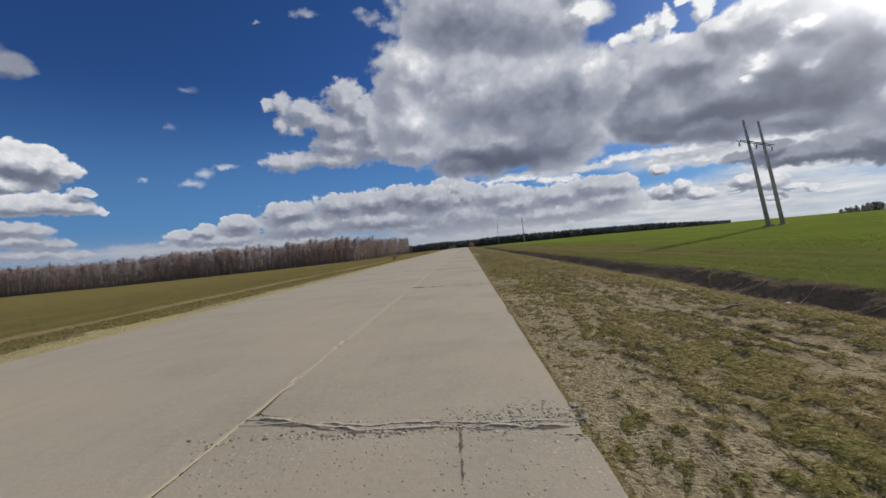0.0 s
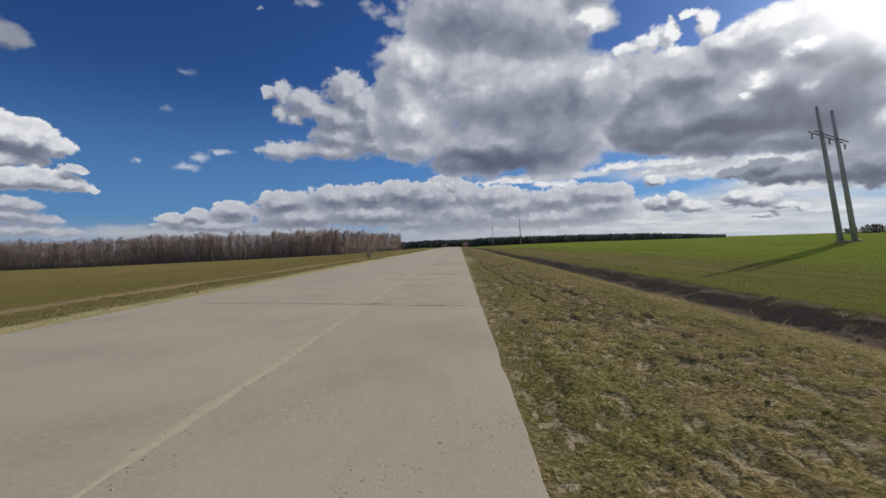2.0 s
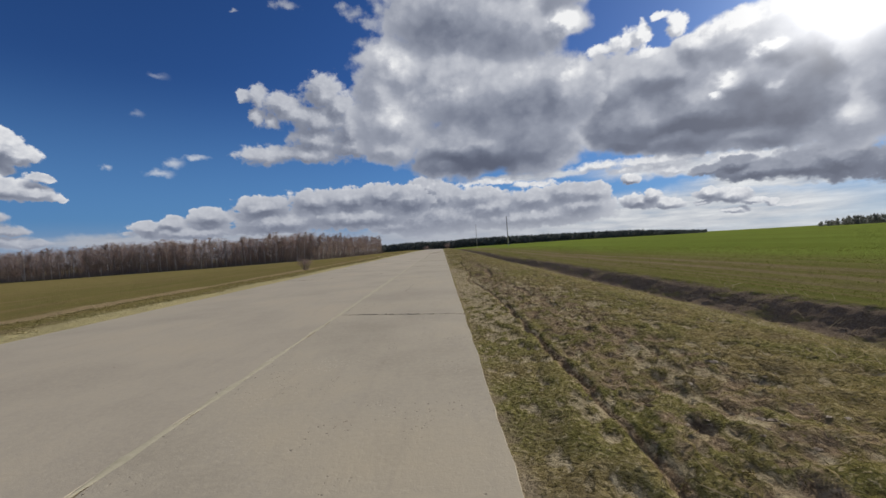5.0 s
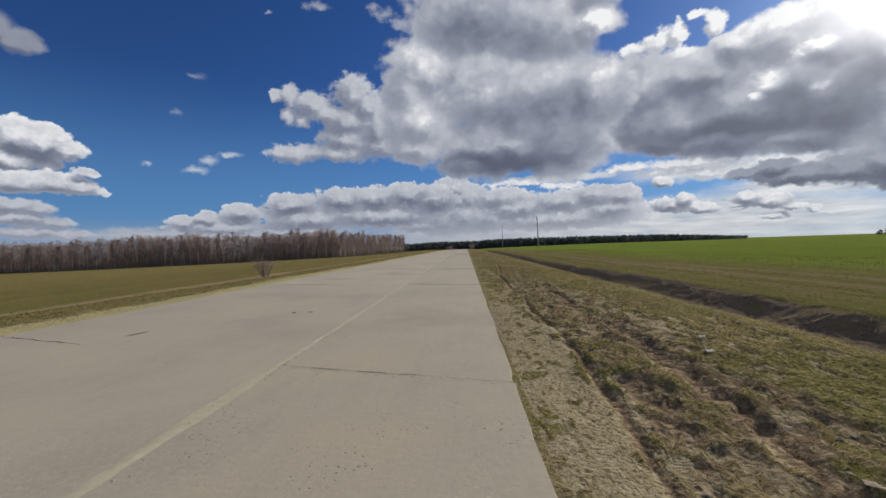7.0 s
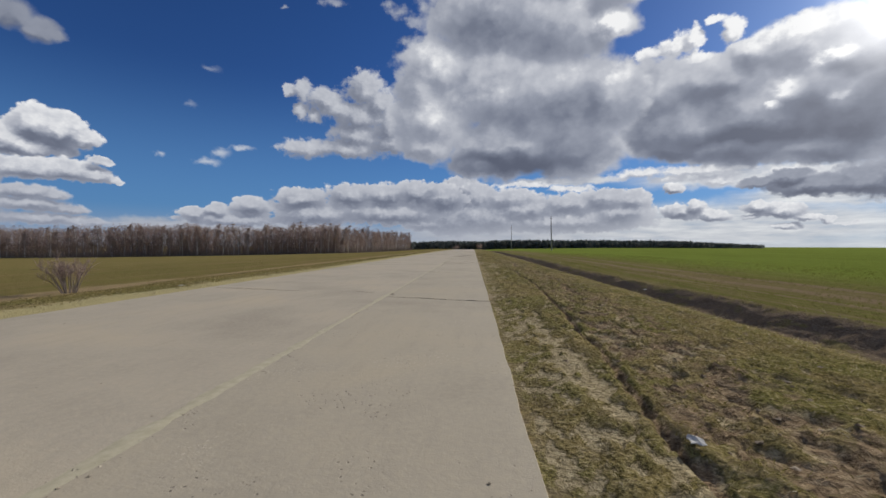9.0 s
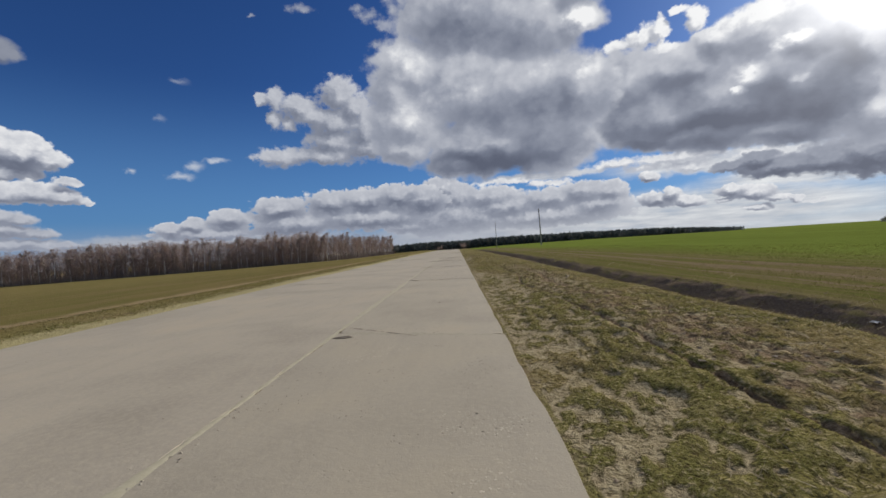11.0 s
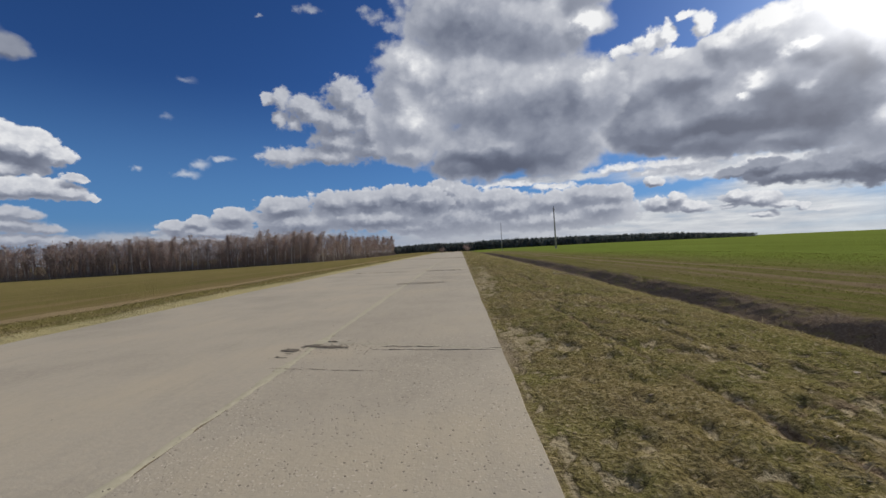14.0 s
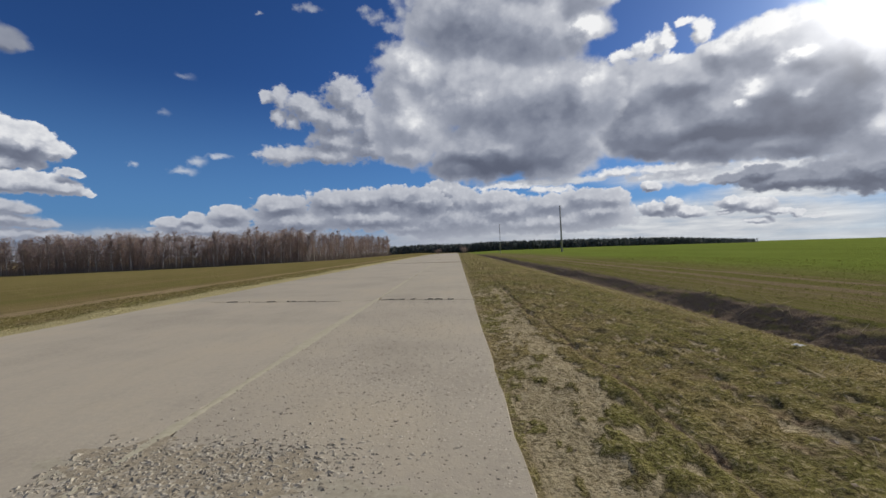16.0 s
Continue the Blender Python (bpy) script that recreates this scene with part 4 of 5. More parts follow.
def joint_rubble():
    """Crumbled aggregate along the broken cross joints and in the scoured slab."""
    pos, size = [], []
    r = np.random.default_rng(11)
    for y in JOINTS[1:-2]:
        k = JOINTS.index(y)
        strong = 900 if abs(y - 2.3) < 0.1 else (700 if y > 78 else 260)
        x = -2 + 2 * r.random(strong)
        d = r.normal(size=strong) * (0.035 if y < 76 else 0.09)
        pos.append(np.stack([x, y + d + jag(k, x + 1.0, y), np.full(strong, -0.004)], 1))
        size.append(0.006 + (0.026 if abs(y - 2.3) < 0.1 else 0.018) * r.random(strong) ** 2)
    for cx, cy, sx, sy, n, big in ((-1.8, 79.1, 0.20, 0.15, 300, 0.03), (-1.9, 87.0, 0.24, 0.16, 1800, 0.042), (-1.35, 87.0, 0.26, 0.15, 1800, 0.042), (-1.1, 88.0, 0.55, 0.9, 1500, 0.022), (-0.9, 90.3, 0.55, 1.7, 3000, 0.020), (-0.9, 85.0, 0.5, 1.2, 1600, 0.018), (-1.6, 87.05, 0.4, 0.14, 1500, 0.034), (-0.25, 2.32, 0.28, 0.10, 700, 0.035), (-0.9, 2.24, 0.6, 0.04, 900, 0.035), (-1.0, 93.3, 0.7, 0.3, 500, 0.03), (-0.8, 74.0, 0.45, 1.6, 700, 0.016), (-1.9, 10.4, 0.15, 0.1, 80, 0.02), (-1.0, 72.6, 0.5, 0.8, 900, 0.022), (-0.8, 71.2, 0.6, 0.08, 400, 0.024), (-1.85, 18.2, 0.12, 0.08, 140, 0.03)):
        p = np.stack([cx + r.normal(size=n) * sx, cy + r.normal(size=n) * sy, np.full(n, -0.002)], 1)
        p = p[(p[:, 0] > -2.3) & (p[:, 0] < 0.05)]
        pos.append(p)
        size.append(0.006 + big * r.random(len(p)) ** 2.5)
    n = 3600
    pos.append(np.stack([-1.97 + r.normal(size=n) * 0.055, -2 + 105 * r.random(n) ** 1.0, np.full(n, -0.001)], 1))
    size.append(0.005 + 0.020 * r.random(n) ** 3)
    n = 1500
    pos.append(np.stack([-6.4 + 6.4 * r.random(n), 103 * r.random(n), np.full(n, 0.001)], 1))
    size.append(0.006 + 0.016 * r.random(n) ** 3)
    v, f = crumbs(np.concatenate(pos), np.concatenate(size))
    tagged(new("concrete_rubble", np_mesh("concrete_rubble", v, f, RUBBLE)), "crumbled grey aggregate lying on the slab joints", "rubble", kind="stuff")


joint_rubble()


def joint_sand():
    """Wind-blown sand filling the long joint between the lanes."""
    ys = np.arange(-4, 116, 0.06)
    w = 0.055 + 0.07 * fbm(ys * 0.5, ys * 0, 4) + 0.05 * fbm(ys * 6, ys * 0 + 3, 2)
    w = np.clip(0.75 * w, 0.012, 0.10)
    c = -2.0 + 0.012 * fbm(ys * 1.3, ys * 0 + 8, 3)
    v = np.concatenate([np.stack([c - w * 1.3, ys, np.full(len(ys), -0.0034)], 1), np.stack([c, ys, 0.0018 + 0.002 * fbm(ys * 3, ys * 0, 2)], 1), np.stack([c + w, ys, np.full(len(ys), -0.0034)], 1)])
    n = len(ys)
    i = np.arange(n - 1)
    f = np.concatenate([np.stack([i, i + n, i + n + 1, i + 1], 1), np.stack([i + n, i + 2 * n, i + 2 * n + 1, i + n + 1], 1)])
    me = np_mesh("joint_sand", v, f, SAND, True)
    tagged(new("joint_sand", me), "pale sand drifted into the long joint", "sand", kind="stuff")


GRIT = grained("tan_joint_grit", [(0.3, (0.33, 0.285, 0.20)), (0.55, (0.42, 0.367, 0.262)), (0.8, (0.49, 0.43, 0.315))], 25.0, bump=0.12)
SAND = grained("drifted_sand", [(0.3, (0.41, 0.36, 0.24)), (0.6, (0.50, 0.445, 0.305)), (0.8, (0.56, 0.505, 0.365))], 14.0, bump=0.12)
joint_sand()


def dirt_plug(x, y, w, l, turn, seed):
    """A spalled hollow in a slab, plugged with dark dirt and moss."""
    r = np.random.default_rng(seed)
    n = 22
    u = np.linspace(0, 2 * math.pi, n, endpoint=False)
    k = 0.65 + 0.45 * r.random(n)
    bm = bmesh.new()
    rings = []
    for s, z in ((1.0, 0.0008), (0.75, 0.004), (0.35, 0.006)):
        rings.append([bm.verts.new((math.cos(a) * w * q * s, math.sin(a) * l * q * s, z + 0.002 * r.random())) for a, q in zip(u, k)])
    for a, b in zip(rings, rings[1:]):
        for j in range(n):
            bm.faces.new((a[j], a[(j + 1) % n], b[(j + 1) % n], b[j]))
    bm.faces.new(rings[-1])
    me = bpy.data.meshes.new("dirt_plug")
    bm.to_mesh(me)
    bm.free()
    me.materials.append(DIRT)
    ob = new("dirt_plug", me)
    ob.matrix_basis = pose(x, y, 0.0, 0, 0, turn)
    tagged(ob, "dark dirt packed into a broken slab hollow", "dirt", "dirt plugs on the road")


BROWN = grained("brown_hollow_dirt", [(0.3, (0.25, 0.205, 0.135)), (0.7, (0.43, 0.355, 0.24))], 18.0, bump=0.6)
DIRT = grained("packed_dirt", [(0.3, (0.095, 0.075, 0.052)), (0.7, (0.23, 0.19, 0.135))], 30.0)
for i, (x, y, w, l, a) in enumerate(((-4.54, 42.39, 0.03, 0.15, -16), (-2.86, 43.9, 0.05, 0.03, 0), (-3.13, 43.89, 0.045, 0.02, 0), (-2.35, 24.95, 0.09, 0.06, 0), (-1.92, 56.5, 0.05, 0.10, 10), (-1.85, 63.6, 0.13, 0.08, 0),
                                     (-1.84, 79.12, 0.24, 0.07, -12), (-2.20, 79.02, 0.13, 0.08, -30), (-2.04, 79.20, 0.12, 0.06, 20), (-0.24, 10.03, 0.055, 0.028, 0), (-0.84, 66.09, 0.02, 0.02, 0), (-1.35, 20.2, 0.025, 0.02, 0), (-1.95, 19.5, 0.03, 0.02, 0), (-1.80, 93.6, 0.12, 0.05, 0))):
    dirt_plug(x, y, w, l, a, 60 + i)


def ribbons(name, label, lines, mat, z, jitter, category, least=0.06, dip=0.0008, body=0.55):
    """Flat strips of drifted filling: start, end, width in millimetres; ragged and tapered."""
    r = np.random.default_rng(17)
    v, f = [], []
    for x0, y0, x1, y1, mm in lines:
        length = math.hypot(x1 - x0, y1 - y0)
        n = max(5, int(length / 0.018))
        t = np.linspace(0, 1, n)
        nx, ny = -(y1 - y0) / length, (x1 - x0) / length
        off = jitter * (fbm(t * length * 5 + 50 * r.random(), t * 0 + 30 * r.random(), 5, 0.75)) * np.minimum(1, 4 * np.minimum(t, 1 - t) + 0.2)
        w = mm * 0.0005 * np.clip(body + 2.4 * fbm(t * length * 9 + 40 * r.random(), t * 0, 3), least, 1.4) * np.minimum(1, 6 * np.minimum(t, 1 - t) + 0.1)
        cx, cy = x0 + (x1 - x0) * t + nx * off, y0 + (y1 - y0) * t + ny * off
        i = len(v)
        for j in range(n):
            v += [(cx[j] - nx * w[j], cy[j] - ny * w[j], z - dip), (cx[j], cy[j], z), (cx[j] + nx * w[j], cy[j] + ny * w[j], z - dip)]
        for j in range(n - 1):
            q = i + 3 * j
            f += [(q, q + 3, q + 4, q + 1), (q + 1, q + 4, q + 5, q + 2)]
    tagged(new(name, np_mesh(name, np.array(v), np.array(f), mat)), label, category, kind="stuff")


CRACKS = [(-2.02, 2.51, -1.08, 2.20, 16), (-0.64, 2.53, -0.63, 1.64, 8), (-0.58, 2.18, -0.08, 2.14, 14), (-1.24, 2.30, -1.21, 2.18, 8),
          (-2.13, 10.52, -1.34, 10.21, 14), (-2.06, 10.59, -1.69, 10.45, 14), (-1.69, 10.45, -1.56, 10.36, 16), (-1.51, 10.36, -1.14, 10.27, 16), (-1.14, 10.27, -0.99, 10.18, 16), (-0.92, 10.15, -0.5, 10.08, 10), (-1.36, 9.99, -1.35, 10.06, 8),
          (-3.53, 18.50, -2.20, 18.14, 13), (-2.20, 18.17, -1.51, 17.91, 24), (-1.63, 18.01, -1.43, 17.87, 16), (-1.42, 17.86, -0.21, 17.64, 14), (-1.69, 18.22, -0.95, 18.14, 7), (-0.85, 18.12, -0.37, 18.07, 7), (-1.56, 18.11, -0.70, 18.02, 7), (-0.6, 18.02, -0.25, 17.98, 6), (-1.35, 18.06, -1.33, 18.19, 8), (-0.68, 18.10, -0.66, 17.89, 8), (-1.31, 18.58, -1.16, 18.53, 8), (-0.46, 18.43, -0.25, 18.37, 10), (-2.05, 18.30, -1.80, 18.20, 14), (-2.0, 18.22, -1.75, 18.12, 12),
          (-6.41, 42.42, -4.78, 41.86, 12), (-6.28, 49.62, -4.36, 49.14, 14), (-6.1, 72.55, -4.4, 72.1, 12), (-2.01, 71.40, -1.53, 71.21, 14), (-2.11, 71.54, -1.96, 71.49, 9), (-1.98, 71.51, -1.58, 71.34, 8), (-1.47, 71.29, -1.14, 71.19, 8), (-1.2, 71.18, -0.51, 71.09, 11), (-0.49, 71.09, -0.08, 71.05, 10),
          (-2.16, 79.26, -1.88, 79.08, 14), (-1.32, 78.93, -0.08, 78.76, 11), (-1.25, 79.05, -0.6, 78.97, 9), (-1.37, 78.71, -1.36, 79.10, 7), (-2.26, 78.76, -2.11, 78.71, 16), (-2.20, 78.82, -2.07, 78.77, 16), (-2.22, 78.90, -2.12, 78.87, 12), (-2.29, 78.66, -2.29, 78.75, 10),
          (-1.71, 86.81, -1.65, 86.98, 8), (-1.32, 86.80, -1.30, 86.93, 8), (-1.93, 93.61, -0.1, 93.34, 40), (-5.63, 93.85, -2.71, 93.48, 32), (-1.95, 56.07, 0.0, 55.55, 16), (-6.19, 57.41, -3.83, 56.86, 12), (-2.78, 56.89, -2.37, 56.76, 14), (-1.93, 64.19, -0.99, 63.48, 16), (-1.95, 33.15, -0.05, 32.65, 14), (-1.89, 25.32, 0.0, 24.86, 16), (-4.73, 25.65, -4.47, 25.61, 16), (-1.9, 40.85, -0.1, 40.36, 8), (-1.9, 48.45, -0.05, 47.95, 11), (-1.20, 36.2, -1.16, 36.9, 7), (-1.18, 36.85, -1.15, 37.87, 6), (-2.13, 78.37, -1.10, 78.17, 8)]
ribbons("crack_dirt", "dark dirt lodged in the cracks of the slabs", [(*c[:4], 1.6 * c[4]) for c in CRACKS], DIRT, 0.0006, 0.018, "dirt", 0.05, 0.0005, 0.44)
CRACKS += [(-5.4, 18.82, -3.55, 18.50, 10), (-1.2, 2.24, -0.55, 2.20, 12), (-2.0, 2.42, -0.05, 2.20, 9)]


def broken_lips():
    """Slab ends that have risen a little and crumbled: a low jagged step, its steep side towards the near slab."""
    r = np.random.default_rng(23)
    v, f = [], []
    for x0, y0, x1, y1, mm in CRACKS:
        if abs(x1 - x0) < 2 * abs(y1 - y0) or mm < 9 or abs(x1 - x0) < 0.3:
            continue
        n = int((x1 - x0) / 0.014)
        t = np.linspace(0, 1, n)
        x, q = x0 + (x1 - x0) * t, 60 * r.random()
        ends = np.minimum(1, 5 * np.minimum(t, 1 - t) + 0.05)
        high = 0.0006 * mm * np.clip(0.25 + 2.0 * fbm(x * 9 + q, x * 0, 4, 0.75), 0.0, 1.0) * ends
        y = y0 + (y1 - y0) * t + 0.012 + 0.05 * fbm(x * 2.6 + q, x * 0 + 5, 4, 0.6) * ends
        deep = 0.03 + 0.06 * np.abs(fbm(x * 12 + q, x * 0 + 9, 3))
        i = len(v)
        for j in range(n):
            v += [(x[j], y[j] - 0.004, -0.004), (x[j], y[j], high[j]), (x[j], y[j] + 0.3 * deep[j], 0.8 * high[j]), (x[j], y[j] + deep[j], -0.003)]
        for j in range(n - 1):
            for k in range(3):
                a = i + 4 * j + k
                f.append((a, a + 4, a + 5, a + 1))
    tagged(new("broken_lips", np_mesh("broken_lips", np.array(v), np.array(f), WORN)), "crumbled raised edges along the slab joints", "rubble", kind="stuff")


broken_lips()
FILLS = [(-2.0, y - skew(y), -0.02, y + skew(y) - 0.02, 170 + 30 * (i % 3)) for i, y in enumerate(JOINTS[1:-2])]
FILLS += [(-6.4, y - skew(y) * 5.4 - 0.03, -2.05, y - skew(y) * 1.05 - 0.02, 230) for y in LONG_JOINTS[1:-1]]
FILLS += [(-1.9, 10.38, -0.4, 10.08, 110), (-2.45, 87.1, -0.9, 86.9, 620), (-2.2, 87.2, 0.0, 86.65, 260)]
ribbons("hollow_dirt", "brown dirt in a scoured slab hollow", [(-2.35, 87.22, -0.95, 86.95, 330), (-2.3, 87.05, -1.0, 86.82, 240)], BROWN, 0.0002, 0.03, "dirt", 0.5, 0.0016)
ribbons("joint_grit", "sandy grit packed into the cross joints", FILLS, GRIT, -0.0012, 0.012, "sand", 0.5, 0.0016)


# ---- power line ----
def twin_pole():
    """Two leaning tapered concrete masts with one crossarm and its insulators."""
    gx, gy = 36.4, 51.6
    top = empty("twin_power_pole", pose(gx, gy, float(ground_z(gx, gy)), 0, 0, 32.0))
    tagged(top, "weathered twin concrete power pole leaning in green wheat", "power pole", "power line poles")
    h, lean, back = 12.7, -1.35, 1.2
    for x, dz in ((-1.75, 0.0), (1.75, 0.1)):
        bm = bmesh.new()
        tube(bm, [(x, 0, -0.5), (x + lean * 0.5, back * 0.5, h * 0.5), (x + lean, back, h + dz)], [0.25, 0.195, 0.12], 14)
        part("mast", bm, POLE, top)
        bm = bmesh.new()
        tube(bm, [(x, 0, -0.2), (x, 0, 0.10), (x, 0, 0.2)], [0.75, 0.5, 0.3], 12)
        part("footing", bm, CLOD, top, "earth heaped round the foot")
    z = 10.0
    cx, cy = lean * z / h, back * z / h
    bm = bmesh.new()
    for dy in (-0.2, 0.2):
        m = Matrix.LocRotScale((cx, cy + dy, z), Euler((0, 0.03, 0)), (8.0, 0.05, 0.10))
        bmesh.ops.create_cube(bm, size=1, matrix=m)
    bmesh.ops.bevel(bm, geom=bm.edges[:], offset=0.006, segments=1)
    arm = part("crossarm", bm, STEEL, top)
    for x in (-3.8, 0.0, 3.8):
        bm = bmesh.new()
        zz = z - 0.06 - 0.03 * x
        tube(bm, [(cx + x, cy, zz), (cx + x, cy, zz - 0.15)], [0.02, 0.02], 6)
        for i in range(5):
            u = zz - 0.15 - 0.10 * i
            tube(bm, [(cx + x, cy, u), (cx + x, cy, u - 0.04), (cx + x, cy, u - 0.09)], [0.04, 0.13, 0.04], 8)
        part("insulator", bm, GLASSY, arm, "string of glass discs")


def single_pole(x, y, h, label, lean):
    top = empty("power_pole", pose(x, y, float(ground_z(x, y))))
    tagged(top, label, "power pole", "power line poles")
    bm = bmesh.new()
    tube(bm, [(0, 0, -0.4), (lean * 0.5, 0, h * 0.5), (lean, 0, h)], [0.24, 0.20, 0.14], 10)
    part("mast", bm, POLE, top)
    bm = bmesh.new()
    bmesh.ops.create_cube(bm, size=1, matrix=Matrix.LocRotScale((lean, 0, h - 0.9), None, (0.10, 1.9, 0.12)))
    bmesh.ops.bevel(bm, geom=bm.edges[:], offset=0.01, segments=1)
    arm = part("crossarm", bm, STEEL, top)
    for yy in (-0.85, 0.85):
        bm = bmesh.new()
        tube(bm, [(lean, yy, h - 0.85), (lean, yy, h - 0.72), (lean, yy, h - 0.58)], [0.03, 0.08, 0.03], 8)
        part("insulator", bm, GLASSY, arm)


twin_pole()
single_pole(25.7, 189.0, 11.4, "slim grey power pole standing in the wheat", -0.25)
single_pole(25.9, 337.0, 17.6, "tall slim power pole far off beyond the ditch", -0.1)


# ---- trees ----
def birch(seed, h):
    """A bare birch: white stem, rising limbs, a broom of fine twigs."""
    r = np.random.default_rng(seed)
    top = empty("birch", Matrix.Identity(4))
    bm = bmesh.new()
    bend = r.normal(size=2) * 0.9
    pts = [(bend[0] * t * t, bend[1] * t * t, h * t) for t in (0, 0.25, 0.5, 0.75, 1.0)]
    pts[0] = (0, 0, -0.6)
    rad = 0.22 + 0.12 * r.random()
    tube(bm, pts, [rad, rad * 0.8, rad * 0.55, rad * 0.3, 0.02], 7)
    part("trunk", bm, BIRCH, top)
    n = 40
    t0 = 0.16 + 0.78 * r.random(n)
    ang = r.random(n) * 6.283
    lens = (0.25 - 0.15 * (t0 - 0.16) / 0.78) * h * (0.7 + 0.5 * r.random(n))
    bm = bmesh.new()
    ends = []
    for i in range(n):
        b = np.array([bend[0] * t0[i] ** 2, bend[1] * t0[i] ** 2, h * t0[i]])
        e = b + lens[i] * np.array([math.cos(ang[i]) * 0.62, math.sin(ang[i]) * 0.62, 0.70])
        e[2] = min(e[2], h * 1.03)
        m = (b + e) / 2 + np.array([math.cos(ang[i]), math.sin(ang[i]), 0]) * lens[i] * 0.08
        tube(bm, [b, m, e], [0.05, 0.035, 0.012], 4, False)
        ends.append((b, e))
    part("branchwork", bm, TRUNK, top)
    k = 34
    base, tip = [], []
    for b, e in ends:
        s = r.random((k, 1)) ** 0.7
        p = b + (e - b) * s
        d = (e - b) / np.linalg.norm(e - b) * 0.35 + r.normal(size=(k, 3)) * 0.6
        base.append(p)
        tip.append(p + d * (0.5 + 0.8 * r.random((k, 1))))
    base, tip = np.concatenate(base), np.concatenate(tip)
    v, f = slivers(base, tip, 0.07 + 0.07 * r.random(len(base)))
    crown = new("crown", np_mesh("crown", v, f, TWIGS))
    crown.parent = top
    return top


def stand_height(s):
    """The wood grows in clumps of taller and lower trees along its edge."""
    s = np.asarray(s, float)
    return 1.0 + 0.15 * fbm(s * 26, s * 0 + 3.3, 3) + 0.06 * np.sin(s * 240)


WOOD_EDGE = [(-510, 220), (-280, 295), (-196, 308), (-96, 345), (-86, 440), (-77, 570)]


def edge_point(s):
    d = [math.dist(a, b) for a, b in zip(WOOD_EDGE, WOOD_EDGE[1:])]
    s = s * sum(d)
    for (a, b), l in zip(zip(WOOD_EDGE, WOOD_EDGE[1:]), d):
        if s <= l:
            u = s / l
            nx, ny = -(b[1] - a[1]) / l, (b[0] - a[0]) / l
            return a[0] + (b[0] - a[0]) * u, a[1] + (b[1] - a[1]) * u, nx, ny
        s -= l
    return (*WOOD_EDGE[-1], -1, 0)


def plant_birches():
    kinds = [birch(40 + i, h) for i, h in enumerate((18.5, 20.0, 21.0, 17.5, 19.5, 16.5))]
    r = random.Random(5)
    total = 190
    label = "bare white-stemmed birch at the edge of the wood"
    for i in range(total):
        s = (i + r.random() * 0.8) / total
        x, y, nx, ny = edge_point(s)
        d = r.random() * 7
        x, y = x + nx * d + r.uniform(-0.8, 0.8), y + ny * d
        k = r.uniform(0.94, 1.08) * float(stand_height(s))
        m = pose(x, y, float(ground_z(x, y)), r.uniform(-4, 4), r.uniform(-4, 4), r.uniform(0, 360)) @ Matrix.Diagonal((k, k, k, 1))
        if i < len(kinds):
            t = kinds[i]
            t.matrix_basis = m
        else:
            t = copy_thing(kinds[i % len(kinds)], m)
        t.scale = (k, k, k)
        tagged(t, label, "tree", "birches of the wood edge")


plant_birches()


def wood_interior():
    """The closed mass of bare stems and twigs behind the edge trees."""
    r = np.random.default_rng(9)
    n = 3800
    s = r.random(n)
    s = s[(s < 0.66) | (r.random(n) < 0.30)]
    n = len(s)
    d = 3 + 72 * r.random(n) ** 1.3
    e = np.array([edge_point(float(q)) for q in s])
    x, y = e[:, 0] + e[:, 2] * d, e[:, 1] + e[:, 3] * d
    z = ground_z(x, y)
    h = (18.8 + 3.0 * r.random(n)) * stand_height(s)
    base = np.stack([x, y, z - 0.5], 1)
    v1, f1 = slivers(base, base + np.stack([r.normal(size=n) * 0.5, r.normal(size=n) * 0.5, h * 0.78], 1), 0.22 + 0.2 * r.random(n))
    stems = tagged(new("wood_stems", np_mesh("wood_stems", v1, f1, TRUNK)), "crowded grey stems inside the bare wood", "trees", kind="stuff")
    k = 150
    t = 0.08 + 0.92 * r.random((n, k))
    spread = 2.1 * np.sqrt(np.clip(1 - ((t - 0.55) / 0.47) ** 2, 0.05, 1))
    b = base[:, None] + np.stack([r.normal(size=(n, k)) * spread * 0.8, r.normal(size=(n, k)) * spread * 0.8, h[:, None] * t], -1)
    tip = b + np.stack([r.normal(size=(n, k)) * 0.8, r.normal(size=(n, k)) * 0.8, 0.2 + 0.9 * r.random((n, k))], -1)
    v2, f2 = slivers(b.reshape(-1, 3), tip.reshape(-1, 3), 0.10 + 0.11 * r.random(n * k))
    tagged(new("wood_twigs", np_mesh("wood_twigs", v2, f2, TWIGS)), "purple-brown haze of bare twigs over the wood", "trees", kind="stuff")
    # low brush along the foot of the wood
    n = 34000
    e = np.array([edge_point(float(q)) for q in r.random(n)])
    d = r.random(n) ** 1.6 * 26
    x, y = e[:, 0] + e[:, 2] * d, e[:, 1] + e[:, 3] * d
    b = np.stack([x, y, ground_z(x, y) - 0.2], 1)
    tip = b + np.stack([r.normal(size=n) * 0.5, r.normal(size=n) * 0.5, 1.0 + 4.5 * r.random(n)], 1)
    v3, f3 = slivers(b, tip, 0.12 + 0.2 * r.random(n))
    tagged(new("wood_brush", np_mesh("wood_brush", v3, f3, TRUNK)), "dark leafless brush along the foot of the wood", "bushes", kind="stuff")


wood_interior()


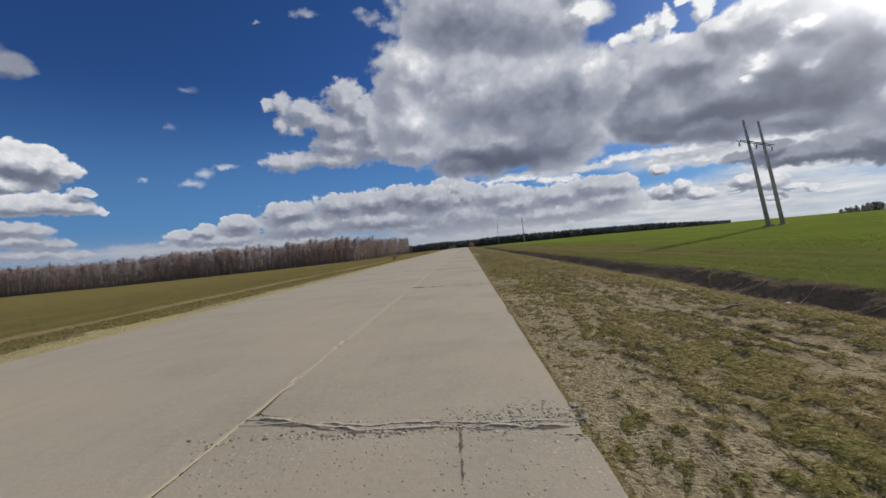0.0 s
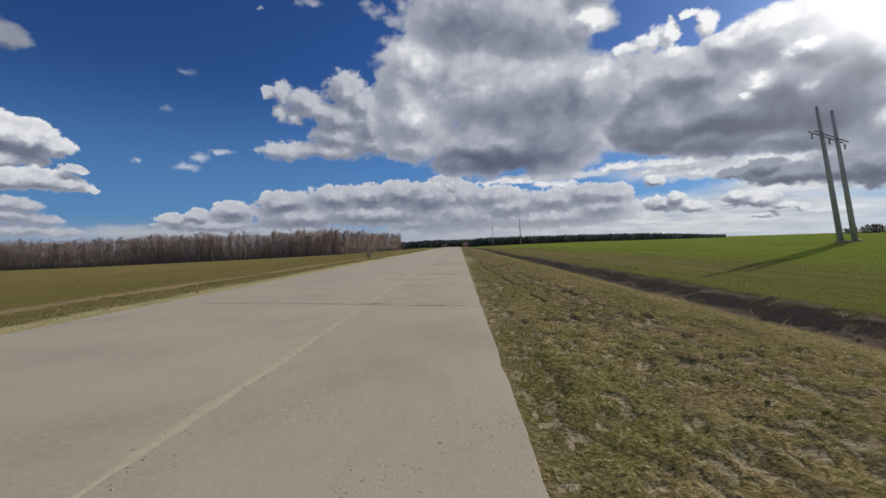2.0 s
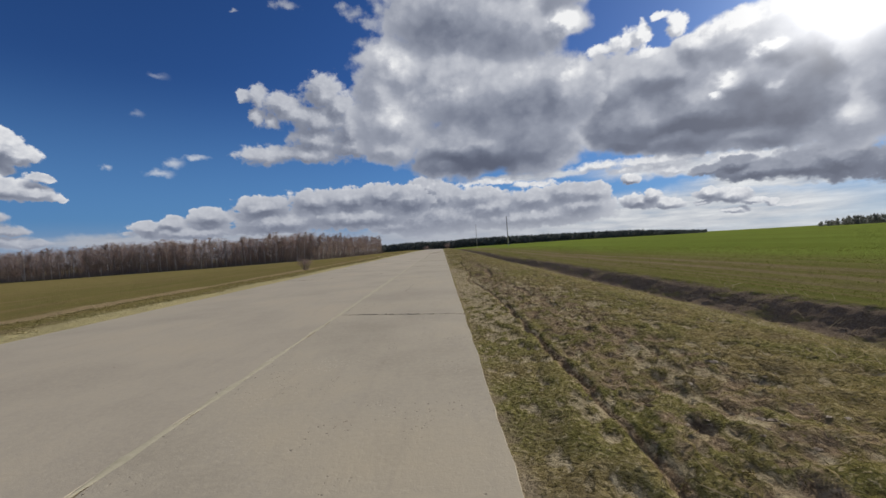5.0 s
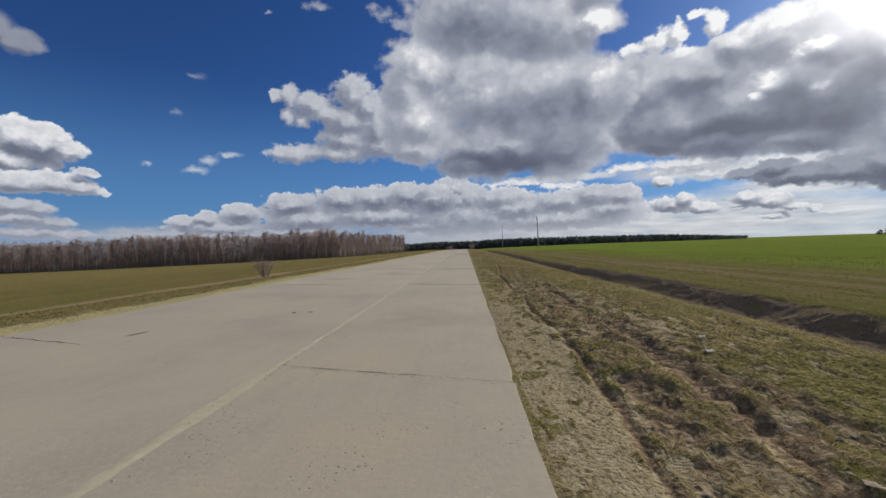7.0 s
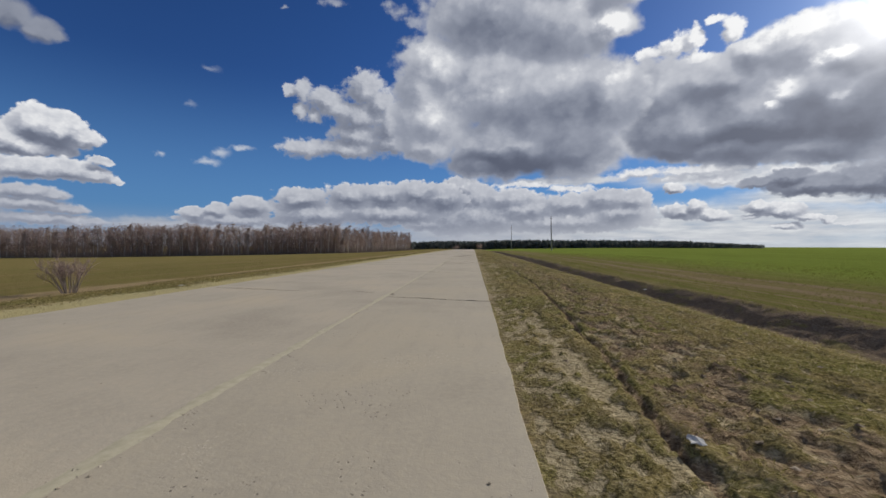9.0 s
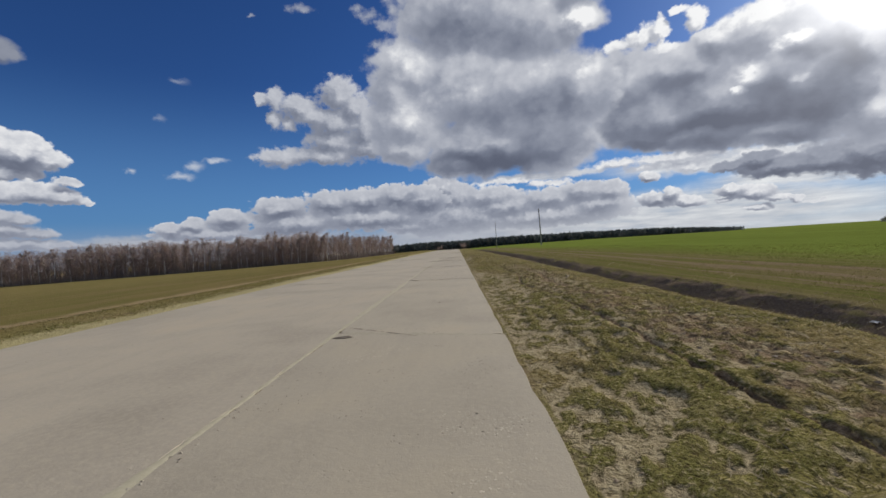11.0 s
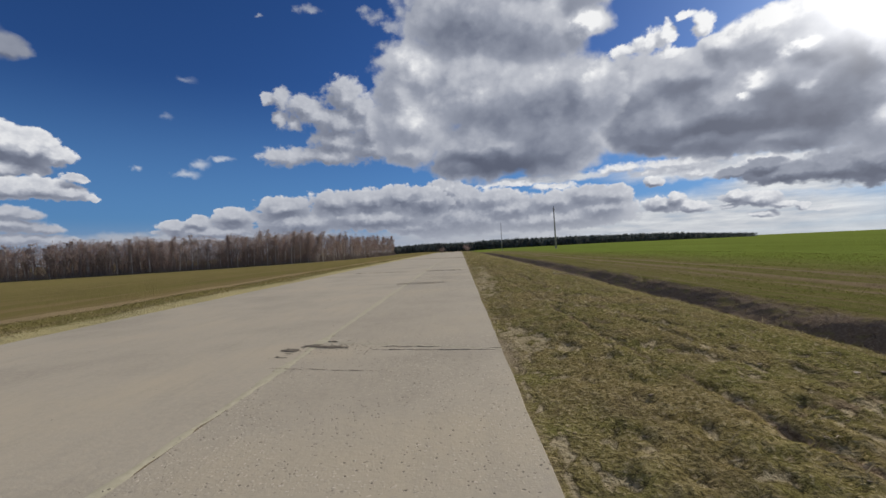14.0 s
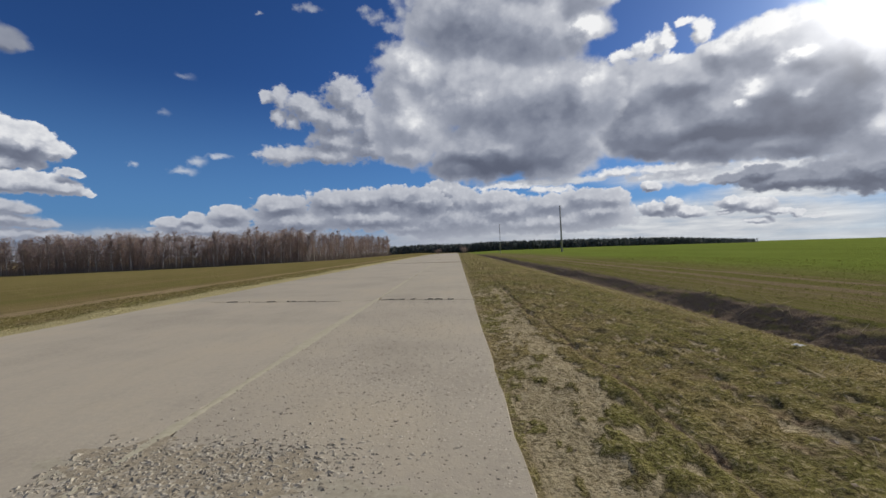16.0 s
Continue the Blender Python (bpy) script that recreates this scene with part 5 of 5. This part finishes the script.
def tree_belt(name, label, n, az0, az1, dist, depth, h0, h1, mat, taper):
    """Far woods on the horizon: ragged crowns, each of a dozen overlapping boughs."""
    r = np.random.default_rng(len(name))
    u = r.random(n)
    az = np.radians(az0 + (az1 - az0) * u)
    d = dist + depth * r.random(n)
    x, y = np.sin(az) * d, np.cos(az) * d
    h = (h0 + (h1 - h0) * r.random(n)) * taper(u)
    z = ground_z(x, y)
    k = 26
    t = r.random((n, k))
    w = h[:, None] * 0.16 * (1.1 - t)
    b = np.stack([x[:, None] + r.normal(size=(n, k)) * w, y[:, None] + r.normal(size=(n, k)) * w, z[:, None] - 0.5 + h[:, None] * t * 0.8], -1)
    tip = b + np.stack([r.normal(size=(n, k)) * 0.8, r.normal(size=(n, k)) * 0.8, h[:, None] * (0.14 + 0.12 * r.random((n, k)))], -1)
    v, f = slivers(b.reshape(-1, 3), tip.reshape(-1, 3), (np.repeat(h, k) * 0.16 * (0.6 + 0.8 * r.random(n * k))))
    tagged(new(name, np_mesh(name, v, f, mat)), label, "trees", kind="stuff")


tree_belt("pine_wood", "dark conifer wood along the horizon", 3200, -8.5, 31.5, 760, 140, 13.0, 18.0, PINE, lambda u: np.interp(u, [0, 0.3, 0.8, 1.0], [0.85, 1.0, 0.75, 0.35]))
tree_belt("distant_copse", "low dark copse beyond the wheat field", 420, 40.5, 62, 520, 60, 6.0, 10, COPSE, lambda u: np.interp(u, [0, 0.1, 1], [0.6, 1.0, 1.1]))


# ---- shrubs ----
def shrub(name, label, x, y, h, spread, seed, stems=22):
    r = np.random.default_rng(seed)
    top = empty(name, pose(x, y, float(ground_z(x, y))))
    tagged(top, label, "bush")
    base, tip = [], []
    for i in range(stems):
        bm = bmesh.new()
        a = r.random() * 6.283
        s = spread * (0.2 + 0.8 * r.random())
        e = np.array([math.cos(a) * s, math.sin(a) * s, h * (0.55 + 0.45 * r.random())])
        b = np.array([math.cos(a) * 0.12, math.sin(a) * 0.12, -0.05])
        m = b * 0.5 + e * 0.5 + np.array([0, 0, 0.12 * h])
        tube(bm, [b, m, e], [0.012 * h, 0.008 * h, 0.003 * h], 5, False)
        part("stem", bm, TRUNK, top)
        k = 26
        q = m + (e - m) * r.random((k, 1))
        base.append(q)
        tip.append(q + (r.normal(size=(k, 3)) * 0.16 + np.array([0, 0, 0.14])) * h * (0.5 + r.random((k, 1))))
    v, f = slivers(np.concatenate(base), np.concatenate(tip), 0.008 * h + 0.004)
    ob = new("twig_crown", np_mesh("twig_crown", v, f, TWIGS))
    ob.parent = top


shrub("shrub", "bare brown shrub on the far roadside grass", -10.8, 58.4, 0.85, 0.65, 21, 34)
shrub("roadside_thicket", "bare reddish thicket where the road meets the horizon", 4.5, 372.0, 5.5, 3.5, 22, 30)
shrub("roadside_thicket", "bare grey thicket beside the distant road", -13.0, 362.0, 4.0, 4.0, 23, 30)


# ---- litter and dead wood on the verge ----
def scrap(x, y, s, seed):
    r = random.Random(seed)
    bm = bmesh.new()
    bmesh.ops.create_grid(bm, x_segments=4, y_segments=3, size=s / 2)
    for v in bm.verts:
        v.co.z += r.uniform(0, 0.16) * s
        v.co.x += r.uniform(-0.1, 0.1) * s
        v.co.y *= r.uniform(0.5, 0.8)
    bmesh.ops.solidify(bm, geom=bm.faces[:], thickness=0.002)
    me = bpy.data.meshes.new("litter")
    bm.to_mesh(me)
    bm.free()
    me.materials.append(PAPER)
    ob = new("litter", me)
    ob.matrix_basis = pose(x, y, float(ground_z(x, y)) + 0.01, 0, 0, r.uniform(0, 360))
    tagged(ob, "crumpled dirty white scrap lying on the verge", "litter", "roadside litter")


def stick(x, y, l, turn, seed):
    r = random.Random(seed)
    bm = bmesh.new()
    pts = []
    for i in range(5):
        u = i / 4 - 0.5
        px, py = x + math.cos(turn) * l * u, y + math.sin(turn) * l * u
        pts.append((px - x, py - y, float(ground_z(px, py)) - float(ground_z(x, y)) + 0.012 + r.uniform(0, 0.03)))
    tube(bm, pts, [0.012, 0.011, 0.010, 0.008, 0.004], 6)
    q = pts[2]
    tube(bm, [q, (q[0] + 0.25 * l * math.cos(turn + 0.7), q[1] + 0.25 * l * math.sin(turn + 0.7), q[2] + 0.05)], [0.007, 0.003], 5)
    me = bpy.data.meshes.new("dead_branch")
    bm.to_mesh(me)
    bm.free()
    me.materials.append(STICK)
    ob = new("dead_branch", me)
    ob.matrix_basis = pose(x, y, float(ground_z(x, y)))
    tagged(ob, "dry forked branch lying in the rough grass", "branch", "dead branches")


for i, (x, y, s) in enumerate(((0.80, 21.0, 0.09), (1.8511, 41.4, 0.09), (0.72, 50.3, 0.09), (2.033, 8.9, 0.10), (2.461, 9.3, 0.07), (1.712, 8.5, 0.06), (3.103, 5.0, 0.06), (4.494, 65.1, 0.12), (7.062, 66.7, 0.2), (2.782, 89.0, 0.10), (0.18, 72.50, 0.06), (6.42, 41.80, 0.12), (1.62, 40.87, 0.07), (-7.884, 58.6, 0.15))):
    scrap(x, y, s, i)
for i, (x, y, l, a) in enumerate(((7.383, 10.3, 1.1, 0.5), (7.704, 12.2, 1.0, 0.1), (7.169, 8.5, 0.8, 2.4), (7.597, 14.6, 0.9, 1.0), (2.354, 4.8, 0.6, 0.4), (2.782, 87.8, 0.7, 0.3), (3.21, 88.5, 0.5, 2.6), (3.531, 49.9, 0.5, 0.2), (2.247, 69.4, 0.4, 1.2))):
    stick(x, y, l, a, i)
